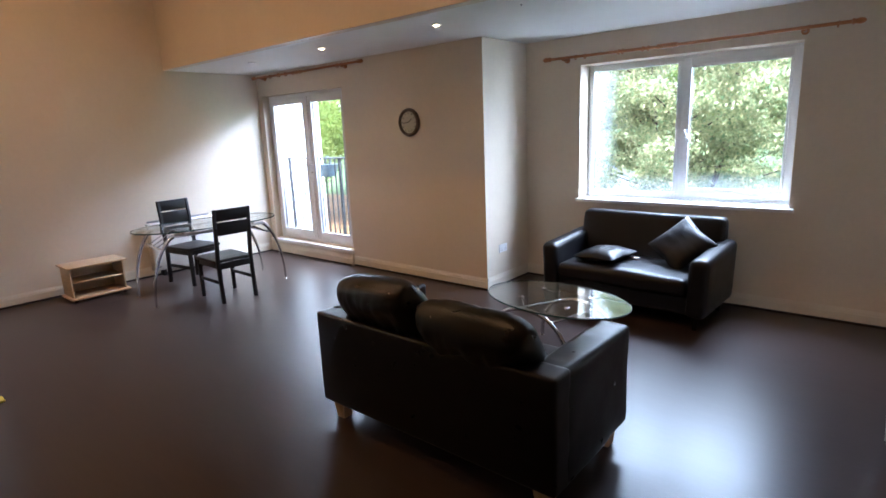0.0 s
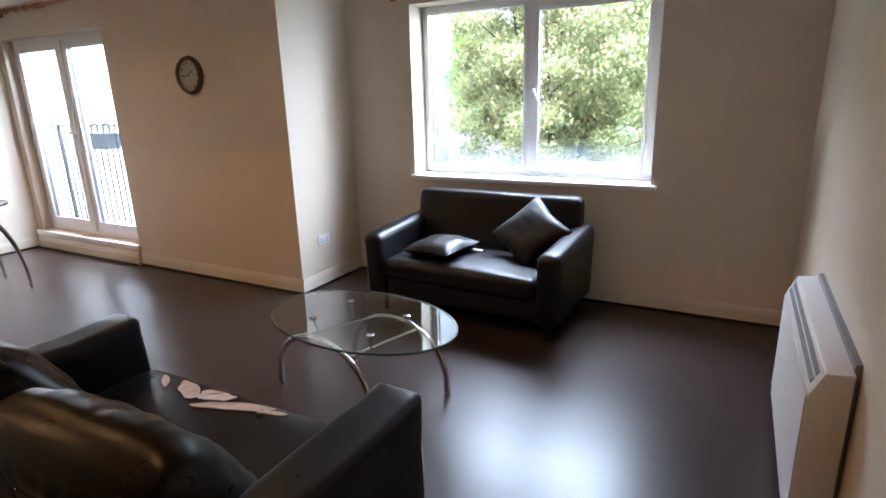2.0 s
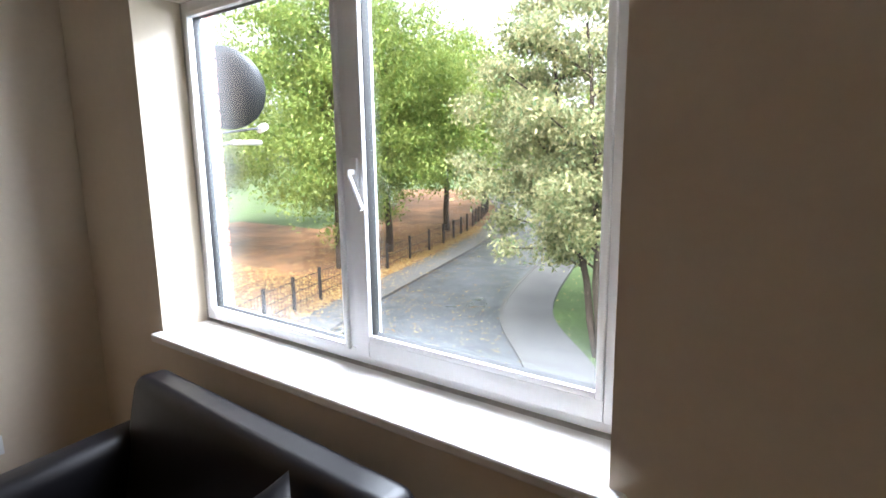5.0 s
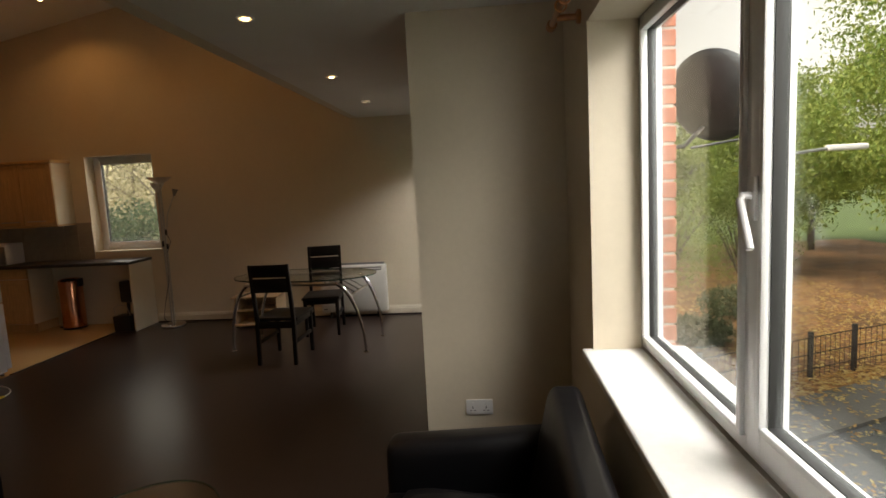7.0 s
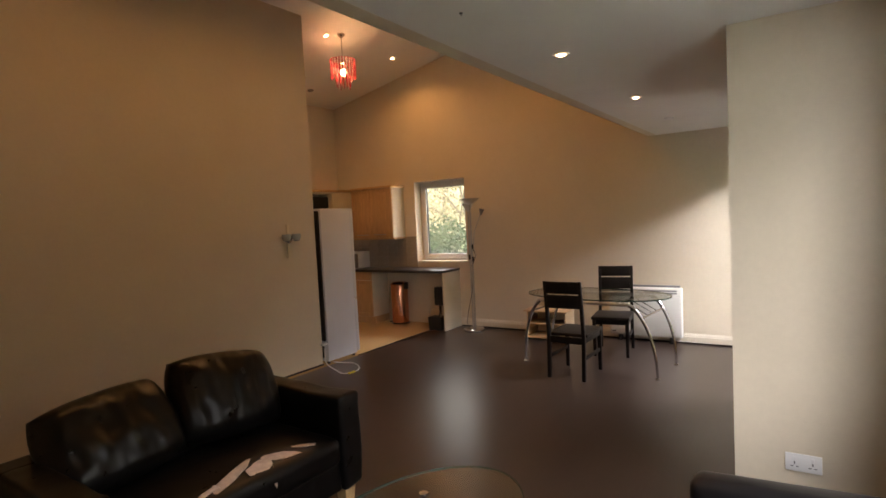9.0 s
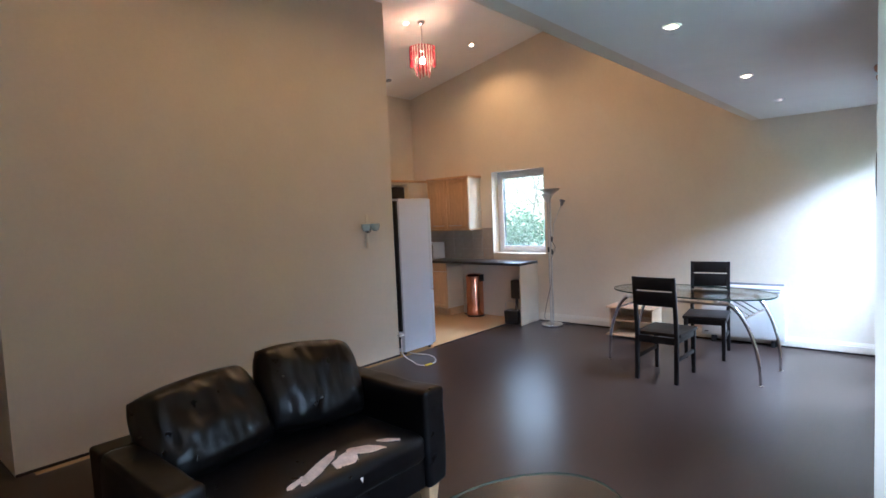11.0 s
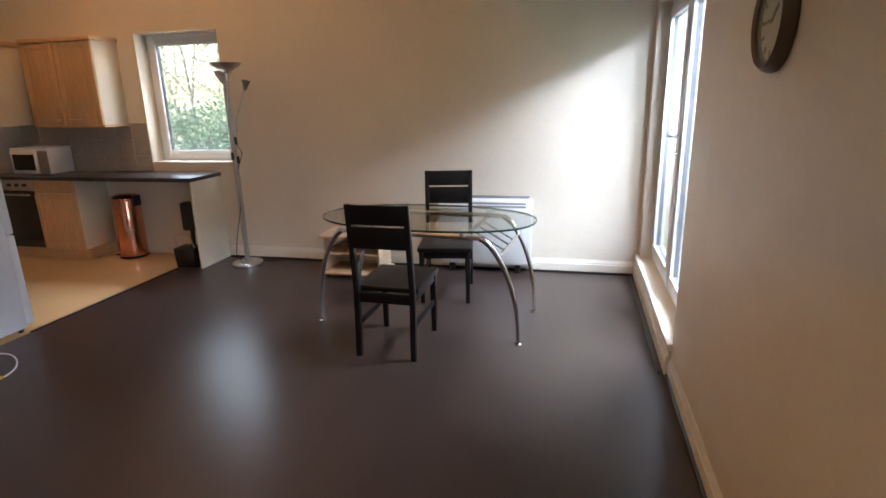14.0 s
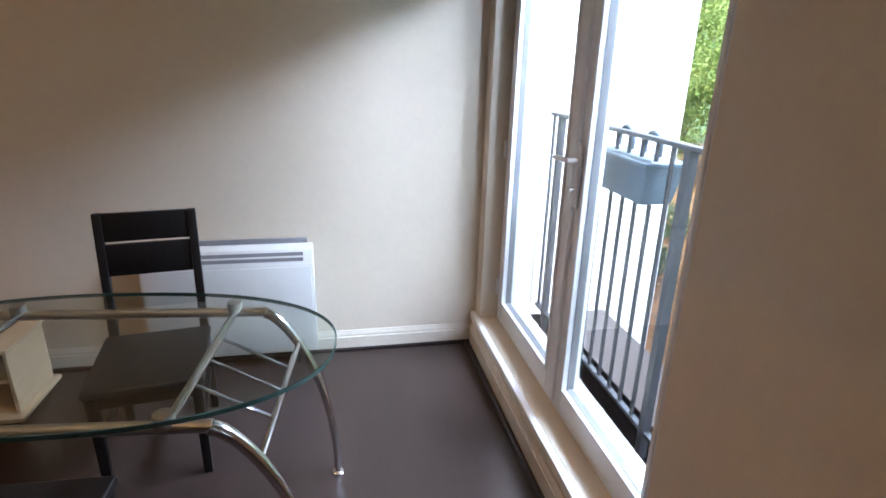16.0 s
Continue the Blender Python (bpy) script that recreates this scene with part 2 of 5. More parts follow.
M_KERB = mat("kerb stone", (0.17, 0.165, 0.155), 0.7, vary=0.2, scale=3)
M_LITTER = mat("leaf litter", (0.20, 0.10, 0.045), 0.85, vary=0.55, scale=0.55, fine=0.5, fscale=9, bump=0.03, bscale=8)
M_BANK = mat("dry grass bank", (0.34, 0.31, 0.19), 0.9, vary=0.4, scale=0.8, fine=0.4, fscale=7, bump=0.04, bscale=9)
M_GRASS = mat("park lawn", (0.07, 0.115, 0.035), 0.9, vary=0.3, scale=0.25, fine=0.25, fscale=6, bump=0.02, bscale=20)
M_BARK = mat("bark", (0.055, 0.042, 0.032), 0.9, vary=0.3, scale=5, bump=0.02, bscale=12, stretch=(3, 3, 0.6))
M_BARK_PALE = mat("pale dry bark", (0.17, 0.145, 0.105), 0.9, vary=0.3, scale=5, bump=0.02, bscale=12, stretch=(3, 3, 0.6))
M_FENCE = mat("weathered dark fence", (0.03, 0.025, 0.022), 0.8, vary=0.3, scale=6)
M_BULB = glow("downlight lens", (1.0, 0.66, 0.30), 8.0)
M_BULB2 = glow("warm bulb", (1.0, 0.55, 0.25), 25.0)
M_PANE = glass("window pane", (0.96, 0.985, 0.98), 0.0, 0.05, 0.03, 0.015, 0.04)
M_PANE_LEFT = glass("misted window pane", (0.96, 0.985, 0.98), 0.0, 0.06, 0.03, 0.06, 0.32)
M_PANE_DOOR = glass("door pane", (0.97, 0.985, 0.98))
# the slight fog here imitates bright haze over the kitchen view
M_PANE_K = glass("kitchen window pane", (0.95, 0.97, 0.96), 0.0, 0.04, 0.03, 0.03)
M_TOP = glass("table glass", (0.92, 0.96, 0.945), 0.0, 0.0, 0.045)
M_GLASSEDGE = mat("green glass edge", (0.03, 0.062, 0.054), 0.2, vary=0.1, spec=0.6)
M_DARKGLASS = mat("dark oven glass", (0.01, 0.01, 0.011), 0.08, vary=0.05)
M_BOWL = mat("frosted lamp bowl", (0.75, 0.74, 0.72), 0.4, vary=0.04)
M_CUP = mat("pale blue glass", (0.42, 0.50, 0.54), 0.15, vary=0.1, scale=20)
M_BEAD_RED = mat("red acrylic bead", (0.30, 0.02, 0.035), 0.12, vary=0.3, scale=30, island=True)
M_YELLOW = mat("yellow tag", (0.6, 0.45, 0.03), 0.5)


def leaf_mat(name, a, c):
    """Leaves: each clump takes its own shade between two greens."""
    m = bpy.data.materials.new(name)
    m.use_nodes = True
    nt = m.node_tree
    b = nt.nodes["Principled BSDF"]
    geo = nt.nodes.new("ShaderNodeNewGeometry")
    mx = nt.nodes.new("ShaderNodeMix")
    mx.data_type = "RGBA"
    nt.links.new(geo.outputs["Random Per Island"], mx.inputs[0])
    mx.inputs[6].default_value, mx.inputs[7].default_value = (*a, 1), (*c, 1)
    nt.links.new(mx.outputs[2], b.inputs["Base Color"])
    b.inputs["Roughness"].default_value = 0.55
    tl = nt.nodes.new("ShaderNodeBsdfTranslucent")
    nt.links.new(mx.outputs[2], tl.inputs["Color"])
    ms = nt.nodes.new("ShaderNodeMixShader")
    ms.inputs[0].default_value = 0.45
    nt.links.new(b.outputs[0], ms.inputs[1])
    nt.links.new(tl.outputs[0], ms.inputs[2])
    nt.links.new(ms.outputs[0], nt.nodes["Material Output"].inputs["Surface"])
    return m


M_LEAF = leaf_mat("park tree leaves", (0.12, 0.21, 0.045), (0.31, 0.36, 0.09))
M_LEAF_Y = leaf_mat("yellowing leaves", (0.14, 0.215, 0.10), (0.44, 0.40, 0.215))
M_LEAF_B = leaf_mat("pale dry leaves", (0.22, 0.21, 0.10), (0.46, 0.41, 0.26))
M_LEAF_D = leaf_mat("dark shrub leaves", (0.03, 0.06, 0.025), (0.09, 0.13, 0.06))
M_LEAF_F = leaf_mat("fallen leaves", (0.36, 0.18, 0.05), (0.56, 0.45, 0.20))


# ---- building helpers ----
def box(bm, x0, y0, z0, x1, y1, z1, bevel=0.0, seg=2, m=None):
    t = bmesh.new()
    bmesh.ops.create_cube(t, size=1)
    for v in t.verts:
        v.co = ((x0 + x1) / 2 + v.co.x * (x1 - x0), (y0 + y1) / 2 + v.co.y * (y1 - y0), (z0 + z1) / 2 + v.co.z * (z1 - z0))
    if bevel:
        bmesh.ops.bevel(t, geom=t.edges[:], offset=bevel, segments=seg, profile=0.5, affect="EDGES")
    join(bm, t, m)


def join(bm, t, m=None):
    if m is not None:
        t.transform(m)
    me = bpy.data.meshes.new("tmp")
    t.to_mesh(me)
    bm.from_mesh(me)
    bpy.data.meshes.remove(me)
    t.free()


def tube(bm, pts, r, seg=12, r1=None, caps=True):
    """A round tube along a line of points."""
    pts = [Vector(p) for p in pts]
    rings = []
    up = None
    for i, p in enumerate(pts):
        d = (pts[min(i + 1, len(pts) - 1)] - pts[max(i - 1, 0)]).normalized()
        if up is None:
            up = d.orthogonal().normalized()
        up = (up - d * up.dot(d)).normalized()
        side = d.cross(up)
        rr = r if r1 is None else r + (r1 - r) * i / (len(pts) - 1)
        rings.append([bm.verts.new(p + rr * (math.cos(2 * math.pi * k / seg) * up + math.sin(2 * math.pi * k / seg) * side)) for k in range(seg)])
    for a, c in zip(rings, rings[1:]):
        for k in range(seg):
            bm.faces.new((a[k], a[(k + 1) % seg], c[(k + 1) % seg], c[k]))
    if caps:
        bm.faces.new(rings[0][::-1])
        bm.faces.new(rings[-1])


def lathe(bm, prof, seg=28, at=(0, 0, 0)):
    """A turned shape from (radius, height) pairs."""
    rings = []
    for r, z in prof:
        rings.append([bm.verts.new((at[0] + r * math.cos(2 * math.pi * k / seg), at[1] + r * math.sin(2 * math.pi * k / seg), at[2] + z)) for k in range(seg)])
    for a, c in zip(rings, rings[1:]):
        for k in range(seg):
            bm.faces.new((a[k], a[(k + 1) % seg], c[(k + 1) % seg], c[k]))
    bm.faces.new(rings[0][::-1])
    bm.faces.new(rings[-1])


def prism(bm, outline, z0, z1, bevel=0.0):
    t = bmesh.new()
    lo = [t.verts.new((x, y, z0)) for x, y in outline]
    hi = [t.verts.new((x, y, z1)) for x, y in outline]
    n = len(outline)
    t.faces.new(lo[::-1])
    t.faces.new(hi)
    for k in range(n):
        t.faces.new((lo[k], lo[(k + 1) % n], hi[(k + 1) % n], hi[k]))
    bmesh.ops.recalc_face_normals(t, faces=t.faces[:])
    if bevel:
        bmesh.ops.bevel(t, geom=t.edges[:], offset=bevel, segments=2, profile=0.5, affect="EDGES")
    join(bm, t)


def pillow(bm, w, d, h, m, n=22, wr=0.006, seed=0, power=2.6, pinch=0.0, round_off=0.0):
    """A stuffed cushion: fat in the middle, thin along the seam, softly creased."""
    t = bmesh.new()
    tops, bots = {}, {}
    for i in range(n + 1):
        for j in range(n + 1):
            u, v = 2 * i / n - 1, 2 * j / n - 1
            fall = max(0.0, (1 - abs(u) ** power) * (1 - abs(v) ** power)) ** 0.5
            pull = 1 - pinch * (1 - abs(u)) * abs(v) ** 3
            pull2 = 1 - pinch * (1 - abs(v)) * abs(u) ** 3
            soft = 1 - round_off * u * u * v * v
            x, y = u * w / 2 * pull2 * soft, v * d / 2 * pull * soft
            cr = wr * noise.noise((x * 9 + seed, y * 9, seed)) + wr * 0.7 * noise.noise((x * 22, y * 6 + seed, 3.0))
            tops[i, j] = t.verts.new((x, y, h / 2 * fall + cr * fall))
            edge = i in (0, n) or j in (0, n)
            bots[i, j] = tops[i, j] if edge else t.verts.new((x, y, -h / 2 * fall + cr * fall))
    for i in range(n):
        for j in range(n):
            for g, flip in ((tops, False), (bots, True)):
                q = [g[i, j], g[i + 1, j], g[i + 1, j + 1], g[i, j + 1]]
                try:
                    t.faces.new(q[::-1] if flip else q)
                except ValueError:
                    pass
    join(bm, t, m)


def soft_box(bm, x0, y0, z0, x1, y1, z1, r=0.04, wr=0.006, cuts=7, seed=0.0, crown=0.0, m=None):
    """An upholstered block: a finely gridded box with rounded edges, a crowned top and slight creases."""
    lo, hi = (x0, y0, z0), (x1, y1, z1)

    def steps(a, c):
        inner = [a + r + (c - a - 2 * r) * k / cuts for k in range(cuts + 1)]
        return [a, a + 0.25 * r, a + 0.6 * r] + inner + [c - 0.6 * r, c - 0.25 * r, c]

    g = [steps(a, c) for a, c in zip(lo, hi)]
    n = len(g[0])
    t = bmesh.new()
    made = {}

    def at(i, j, k):
        if (i, j, k) not in made:
            p = Vector((g[0][i], g[1][j], g[2][k]))
            q = Vector([min(max(p[d], lo[d] + r), hi[d] - r) for d in range(3)])
            off = p - q
            p = q + off.normalized() * r
            u, w = (p.x - (x0 + x1) / 2) / (x1 - x0) * 2, (p.y - (y0 + y1) / 2) / (y1 - y0) * 2
            if p.z > (z0 + z1) / 2:
                p.z += crown * max(0, 1 - u * u) * max(0, 1 - w * w)
            p += wr * noise.noise_vector((p.x * 4 + seed, p.y * 4, p.z * 4 + seed)) + wr * 0.4 * noise.noise_vector((p.x * 10, p.y * 10 + seed, p.z * 10))
            made[i, j, k] = t.verts.new(p)
        return made[i, j, k]

    e = n - 1
    for a in range(e):
        for c in range(e):
            for f in (0, e):
                t.faces.new((at(f, a, c), at(f, a + 1, c), at(f, a + 1, c + 1), at(f, a, c + 1)))
                t.faces.new((at(a, f, c), at(a + 1, f, c), at(a + 1, f, c + 1), at(a, f, c + 1)))
                t.faces.new((at(a, c, f), at(a + 1, c, f), at(a + 1, c + 1, f), at(a, c + 1, f)))
    bmesh.ops.recalc_face_normals(t, faces=t.faces[:])
    join(bm, t, m)


def mesh_of(name, bm, material, smooth=True):
    bmesh.ops.recalc_face_normals(bm, faces=bm.faces[:]) if len(bm.faces) < 20000 else None
    me = bpy.data.meshes.new(name)
    bm.to_mesh(me)
    bm.free()
    me.materials.append(material)
    if smooth:
        me.shade_smooth()
        me.set_sharp_from_angle(angle=radians(40))
    return me


def part(name, bm, material, parent=None, label="", smooth=True):
    ob = new(name, mesh_of(name, bm, material, smooth))
    ob.parent = parent
    if label:
        ob["label"] = label
    return ob


def thing(name, label, category, at=(0, 0, 0), rz=0.0, group=""):
    ob = new(name)
    ob.empty_display_size = 0.1
    ob.matrix_world = pose(*at, 0, 0, rz)
    return tagged(ob, label, category, group)


def setting(name, bm, material, label="", smooth=False):
    ob = part(name, bm, material, None, smooth=smooth)
    return tagged(ob, label, "", "", "structure")


def curve(f, n=12):
    return [f(k / n) for k in range(n + 1)]


def one(fn, *a, **k):
    bm = bmesh.new()
    fn(bm, *a, **k)
    return bm


# ---- plan ----
WX, EX = -0.05, 7.42          # inner faces of the west and east walls
DY, NY = -0.022, 0.79            # inner faces of the door wall and of the window wall
RX = 3.945                    # return between them
SY, KY = -4.50, -6.60         # partition of the living room, back wall of the kitchen
SX0, SX1 = 2.535, 6.20         # ends of the partition
FLAT, BY = 2.552, -1.318      # flat ceiling, line where it stops
TALL = 4.95


def holed(bm, axis, lo, hi, a0, a1, z0, z1, holes):
    """A wall slab along an axis, from lo to hi across, with openings (a0, a1, z0, z1) right through it."""
    def put(p, q, r, s):
        if q - p > 1e-4 and s - r > 1e-4:
            box(bm, *((p, lo, r, q, hi, s) if axis == "x" else (lo, p, r, hi, q, s)))
    at = a0
    for h0, h1, b, t in sorted(holes):
        put(at, h0, z0, z1)
        put(h0, h1, z0, b)
        put(h0, h1, t, z1)
        at = h1
    put(at, a1, z0, z1)


KW = (-4.93, -3.99, 1.00, 2.265)     # kitchen window
FD = (0.06, 1.812, 0.205, 2.25)     # balcony doors
LW = (4.585, 6.50, 0.915, 2.268)     # living room window

setting("wall_west", one(holed, "y", WX - 0.30, WX, KY - 0.2, DY, -0.1, TALL, [KW]), M_WALL, "cream painted end wall")
setting("wall_north_door", one(holed, "x", DY, DY + 0.30, WX - 0.30, RX, -0.1, FLAT + 0.1, [FD]), M_WALL, "cream painted wall with balcony doors")
setting("wall_return", one(box, RX - 0.3, DY + 0.30, -0.1, RX, NY + 0.31, FLAT + 0.1), M_WALL, "cream painted return wall")
setting("wall_north_window", one(holed, "x", NY, NY + 0.20, RX, EX + 0.25, -0.1, FLAT + 0.1, [LW]), M_WALL, "cream painted window wall")
setting("wall_east", one(box, EX, KY - 0.2, -0.1, EX + 0.25, NY, TALL), M_WALL, "cream painted wall")
setting("wall_south", one(box, SX0, SY - 0.11, -0.1, SX1, SY, TALL), M_WALL, "cream painted partition wall")
setting("wall_hall", one(box, SX1 - 0.11, KY, -0.1, SX1, SY - 0.11, TALL), M_WALL, "cream painted hall wall")
setting("wall_kitchen", one(box, WX, KY - 0.2, -0.1, EX, KY, TALL), M_WALL, "cream painted kitchen wall")
setting("bulkhead", one(box, WX, BY, FLAT, EX, BY + 0.1, TALL), M_WALL, "cream painted vertical face above the flat ceiling")
setting("ceiling_flat", one(box, WX, BY + 0.1, FLAT, EX, NY, FLAT + 0.1), M_CEIL, "white painted flat ceiling")
bm = bmesh.new()
prism(bm, [(KY - 0.2, 0), (BY + 0.1, 0), (BY + 0.1, 1), (KY - 0.2, 1)], 0, 1)
for v in bm.verts:
    y, top, x = v.co.x, v.co.y, v.co.z
    v.co = (WX - 0.3 + x * (EX + 0.55 - WX), y, slope_z(y) + 0.12 * top)
setting("ceiling_slope", bm, M_CEIL, "white painted sloping ceiling")
bm = bmesh.new()
box(bm, WX - 0.3, -4.42, -0.1, EX + 0.25, NY + 0.2, 0)
box(bm, SX1 - 0.1, KY - 0.2, -0.1, EX + 0.25, -4.42, 0)
setting("floor", bm, M_FLOOR, "dark brown laminate floor with a soft sheen")
setting("floor_kitchen", one(box, WX - 0.3, KY - 0.2, -0.1, SX1 - 0.1, -4.42, -0.001), M_TILE, "cream kitchen floor")
setting("trim_threshold", one(box, WX, -4.435, -0.002, 2.0, -4.405, 0.006, 0.002), M_BEAD, "dark threshold strip")


def skirt(bm, x0, y0, x1, y1, nx, ny, h=0.125, d=0.016):
    """Moulded skirting from one floor point to another; (nx, ny) points into the room."""
    prof = [(0, 0), (d, 0), (d, h * 0.68), (d * 0.75, h * 0.72), (d * 0.75, h * 0.80), (d * 0.35, h * 0.93), (d * 0.2, h), (0, h)]
    ends = []
    for px, py in ((x0, y0), (x1, y1)):
        ends.append([bm.verts.new((px + nx * a, py + ny * a, z)) for a, z in prof])
    n = len(prof)
    for k in range(n):
        bm.faces.new((ends[0][k], ends[0][(k + 1) % n], ends[1][(k + 1) % n], ends[1][k]))
    bm.faces.new(ends[0][::-1])
    bm.faces.new(ends[1])


SK = [(WX, -4.13, WX, -0.06, 1, 0), (FD[1] + 0.02, DY, RX + 0.016, DY, 0, -1), (RX, DY - 0.0, RX, NY, 1, 0), (RX, NY, EX, NY, 0, -1), (EX, NY, EX, KY, -1, 0)]
for s in SK:
    setting("baseboard", one(skirt, *s), M_TRIM, "off-white moulded skirting board")
for x0, y0, x1, y1, nx, ny in SK + [(SX0, SY - 0.002, SX1, SY - 0.002, 0, 1), (WX, -0.06, FD[1], -0.06, 0, -1)]:
    q = 0.016 if (x0, y0) != (SX0, SY - 0.002) else 0.0
    setting("trim_bead", one(skirt, x0 + nx * q, y0 + ny * q, x1 + nx * q, y1 + ny * q, nx, ny, 0.018, 0.014), M_BEAD, "dark quadrant bead along the floor")


# ---- balcony doors ----
def rect_frame(bm, x0, x1, z0, z1, y0, y1, w, bevel=0.004, wb=None):
    wb = wb or w
    box(bm, x0, y0, z0, x0 + w, y1, z1, bevel)
    box(bm, x1 - w, y0, z0, x1, y1, z1, bevel)
    box(bm, x0 + w, y0, z0, x1 - w, y1, z0 + wb, bevel)
    box(bm, x0 + w, y0, z1 - w, x1 - w, y1, z1, bevel)


def glazing(parent, x0, x1, z0, z1, y, material, gy=0.016, seal=None):
    bm = one(rect_frame, x0 - 0.012, x1 + 0.012, z0 - 0.012, z1 + 0.012, y - gy, y + gy, 0.014, 0.0)
    part("gasket", bm, seal or M_GASKET, parent)
    p = part("pane", one(box, x0, y - 0.003, z0, x1, y + 0.003, z1), material, parent, smooth=False)
    p.visible_shadow = False
    return p


door = tagged(new("door_1"), "white plastic double balcony doors with clear glass", "", "", "structure")
part("door_frame", one(rect_frame, FD[0], FD[1], FD[2], FD[3], 0.08, 0.15, 0.05), M_UPVC, door)
for k, (a, c) in enumerate(((FD[0] + 0.045, 0.955), (0.965, FD[1] - 0.045))):
    leaf = part("door_leaf", one(rect_frame, a, c, FD[2] + 0.045, FD[3] - 0.045, 0.065, 0.135, 0.085, 0.006, 0.10), M_UPVC, door)
    glazing(leaf, a + 0.085, c - 0.085, FD[2] + 0.145, FD[3] - 0.13, 0.10, M_PANE_DOOR, 0.016, M_GREYP)
    part("glazing_bead", one(rect_frame, a + 0.075, c - 0.075, FD[2] + 0.135, FD[3] - 0.12, 0.058, 0.07, 0.018, 0.004), M_UPVC, leaf)
part("mullion_cover", one(box, 0.945, 0.05, FD[2] + 0.05, 0.985, 0.068, FD[3] - 0.05, 0.004), M_UPVC, door)
bm = bmesh.new()
box(bm, 0.985, 0.048, 1.12, 1.02, 0.064, 1.36, 0.006)
tube(bm, [(1.002, 0.05, 1.30), (1.002, 0.01, 1.30), (0.99, 0.002, 1.30), (0.90, 0.002, 1.295)], 0.010)
part("handle", bm, M_WHITEP, door, "white lever handle")
for z in (0.42, 1.2, 2.0):
    part("hinge", one(tube, [(FD[0] + 0.045, 0.058, z - 0.045), (FD[0] + 0.045, 0.058, z + 0.045)], 0.009, 10), M_WHITEP, door)
part("key_lock", one(tube, [(1.002, 0.05, 1.19), (1.002, 0.025, 1.19)], 0.011), M_STEEL, door)
setting("window_sill_door", one(box, WX, -0.055, 0.155, FD[1] + 0.02, 0.082, 0.203, 0.008), M_SILL, "white painted step board under the balcony doors")
bm = one(box, WX, -0.04, 0.0, FD[1] + 0.0, 0.0, 0.155)
setting("trim_step", bm, M_TRIM, "off-white step face")
setting("trim_step_moulding", one(skirt, WX, -0.04, FD[1], -0.04, 0, -1), M_TRIM, "off-white skirting along the step")

# ---- living room window ----
win = tagged(new("window_1"), "white plastic window with a wide opening sash, misted panes", "", "", "structure")
FY = 1.025
part("window_frame", one(rect_frame, LW[0], LW[1], LW[2] + 0.015, LW[3], FY - 0.03, FY + 0.04, 0.05), M_UPVC, win)
part("mullion", one(box, 5.495, FY - 0.032, LW[2] + 0.065, 5.55, FY + 0.04, LW[3] - 0.05, 0.004), M_UPVC, win)
glazing(win, 4.645, 5.49, LW[2] + 0.07, LW[3] - 0.06, FY, M_PANE_LEFT)
part("glazing_bead", one(rect_frame, 4.628, 5.502, LW[2] + 0.055, LW[3] - 0.045, FY - 0.045, FY - 0.018, 0.02, 0.004), M_UPVC, win)
sash = part("sash", one(rect_frame, 5.535, LW[1] - 0.025, LW[2] + 0.045, LW[3] - 0.03, FY - 0.042, FY + 0.03, 0.062, 0.006), M_UPVC, win)
glazing(sash, 5.600, LW[1] - 0.10, LW[2] + 0.12, LW[3] - 0.105, FY - 0.005, M_PANE)
part("glazing_bead", one(rect_frame, 5.588, LW[1] - 0.088, LW[2] + 0.108, LW[3] - 0.093, FY - 0.048, FY - 0.03, 0.02, 0.004), M_UPVC, sash)
bm = bmesh.new()
box(bm, 5.556, FY - 0.056, 1.53, 5.588, FY - 0.04, 1.635, 0.006)
tube(bm, [(5.572, FY - 0.05, 1.59), (5.572, FY - 0.075, 1.59), (5.577, FY - 0.082, 1.578), (5.632, FY - 0.084, 1.472)], 0.0095)
tube(bm, [(5.560, FY - 0.062, 1.585), (5.540, FY - 0.066, 1.583)], 0.006, 8)
part("handle", bm, M_WHITEP, sash, "white lever handle")
setting("window_sill", one(box, LW[0] - 0.025, NY - 0.045, LW[2] - 0.03, LW[1] + 0.04, FY - 0.03, LW[2] + 0.004, 0.008), M_SILL, "white window board")

# ---- kitchen window ----
kwin = tagged(new("window_2"), "white plastic kitchen window", "", "", "structure")
swap = Matrix(((0, -1, 0, 0), (1, 0, 0, 0), (0, 0, 1, 0), (0, 0, 0, 1)))


def turned(fn, *a, **k):
    bm = one(fn, *a, **k)
    bm.transform(swap)
    return bm


KX = 0.22
part("window_frame", turned(rect_frame, KW[0], KW[1], KW[2], KW[3], -WX + KX - 0.05, -WX + KX + 0.02, 0.065), M_UPVC, kwin)
part("sash", turned(rect_frame, KW[0] + 0.05, KW[1] - 0.05, KW[2] + 0.05, KW[3] - 0.05, -WX + KX - 0.065, -WX + KX, 0.055, 0.006), M_UPVC, kwin)
p = part("pane", turned(box, KW[0] + 0.10, -WX + KX - 0.03, KW[2] + 0.10, KW[1] - 0.10, -WX + KX - 0.024, KW[3] - 0.10), M_PANE_K, kwin, smooth=False)
p.visible_shadow = False
part("gasket", turned(rect_frame, KW[0] + 0.098, KW[1] - 0.098, KW[2] + 0.098, KW[3] - 0.098, -WX + KX - 0.05, -WX + KX - 0.005, 0.010, 0.0), M_GASKET, kwin)


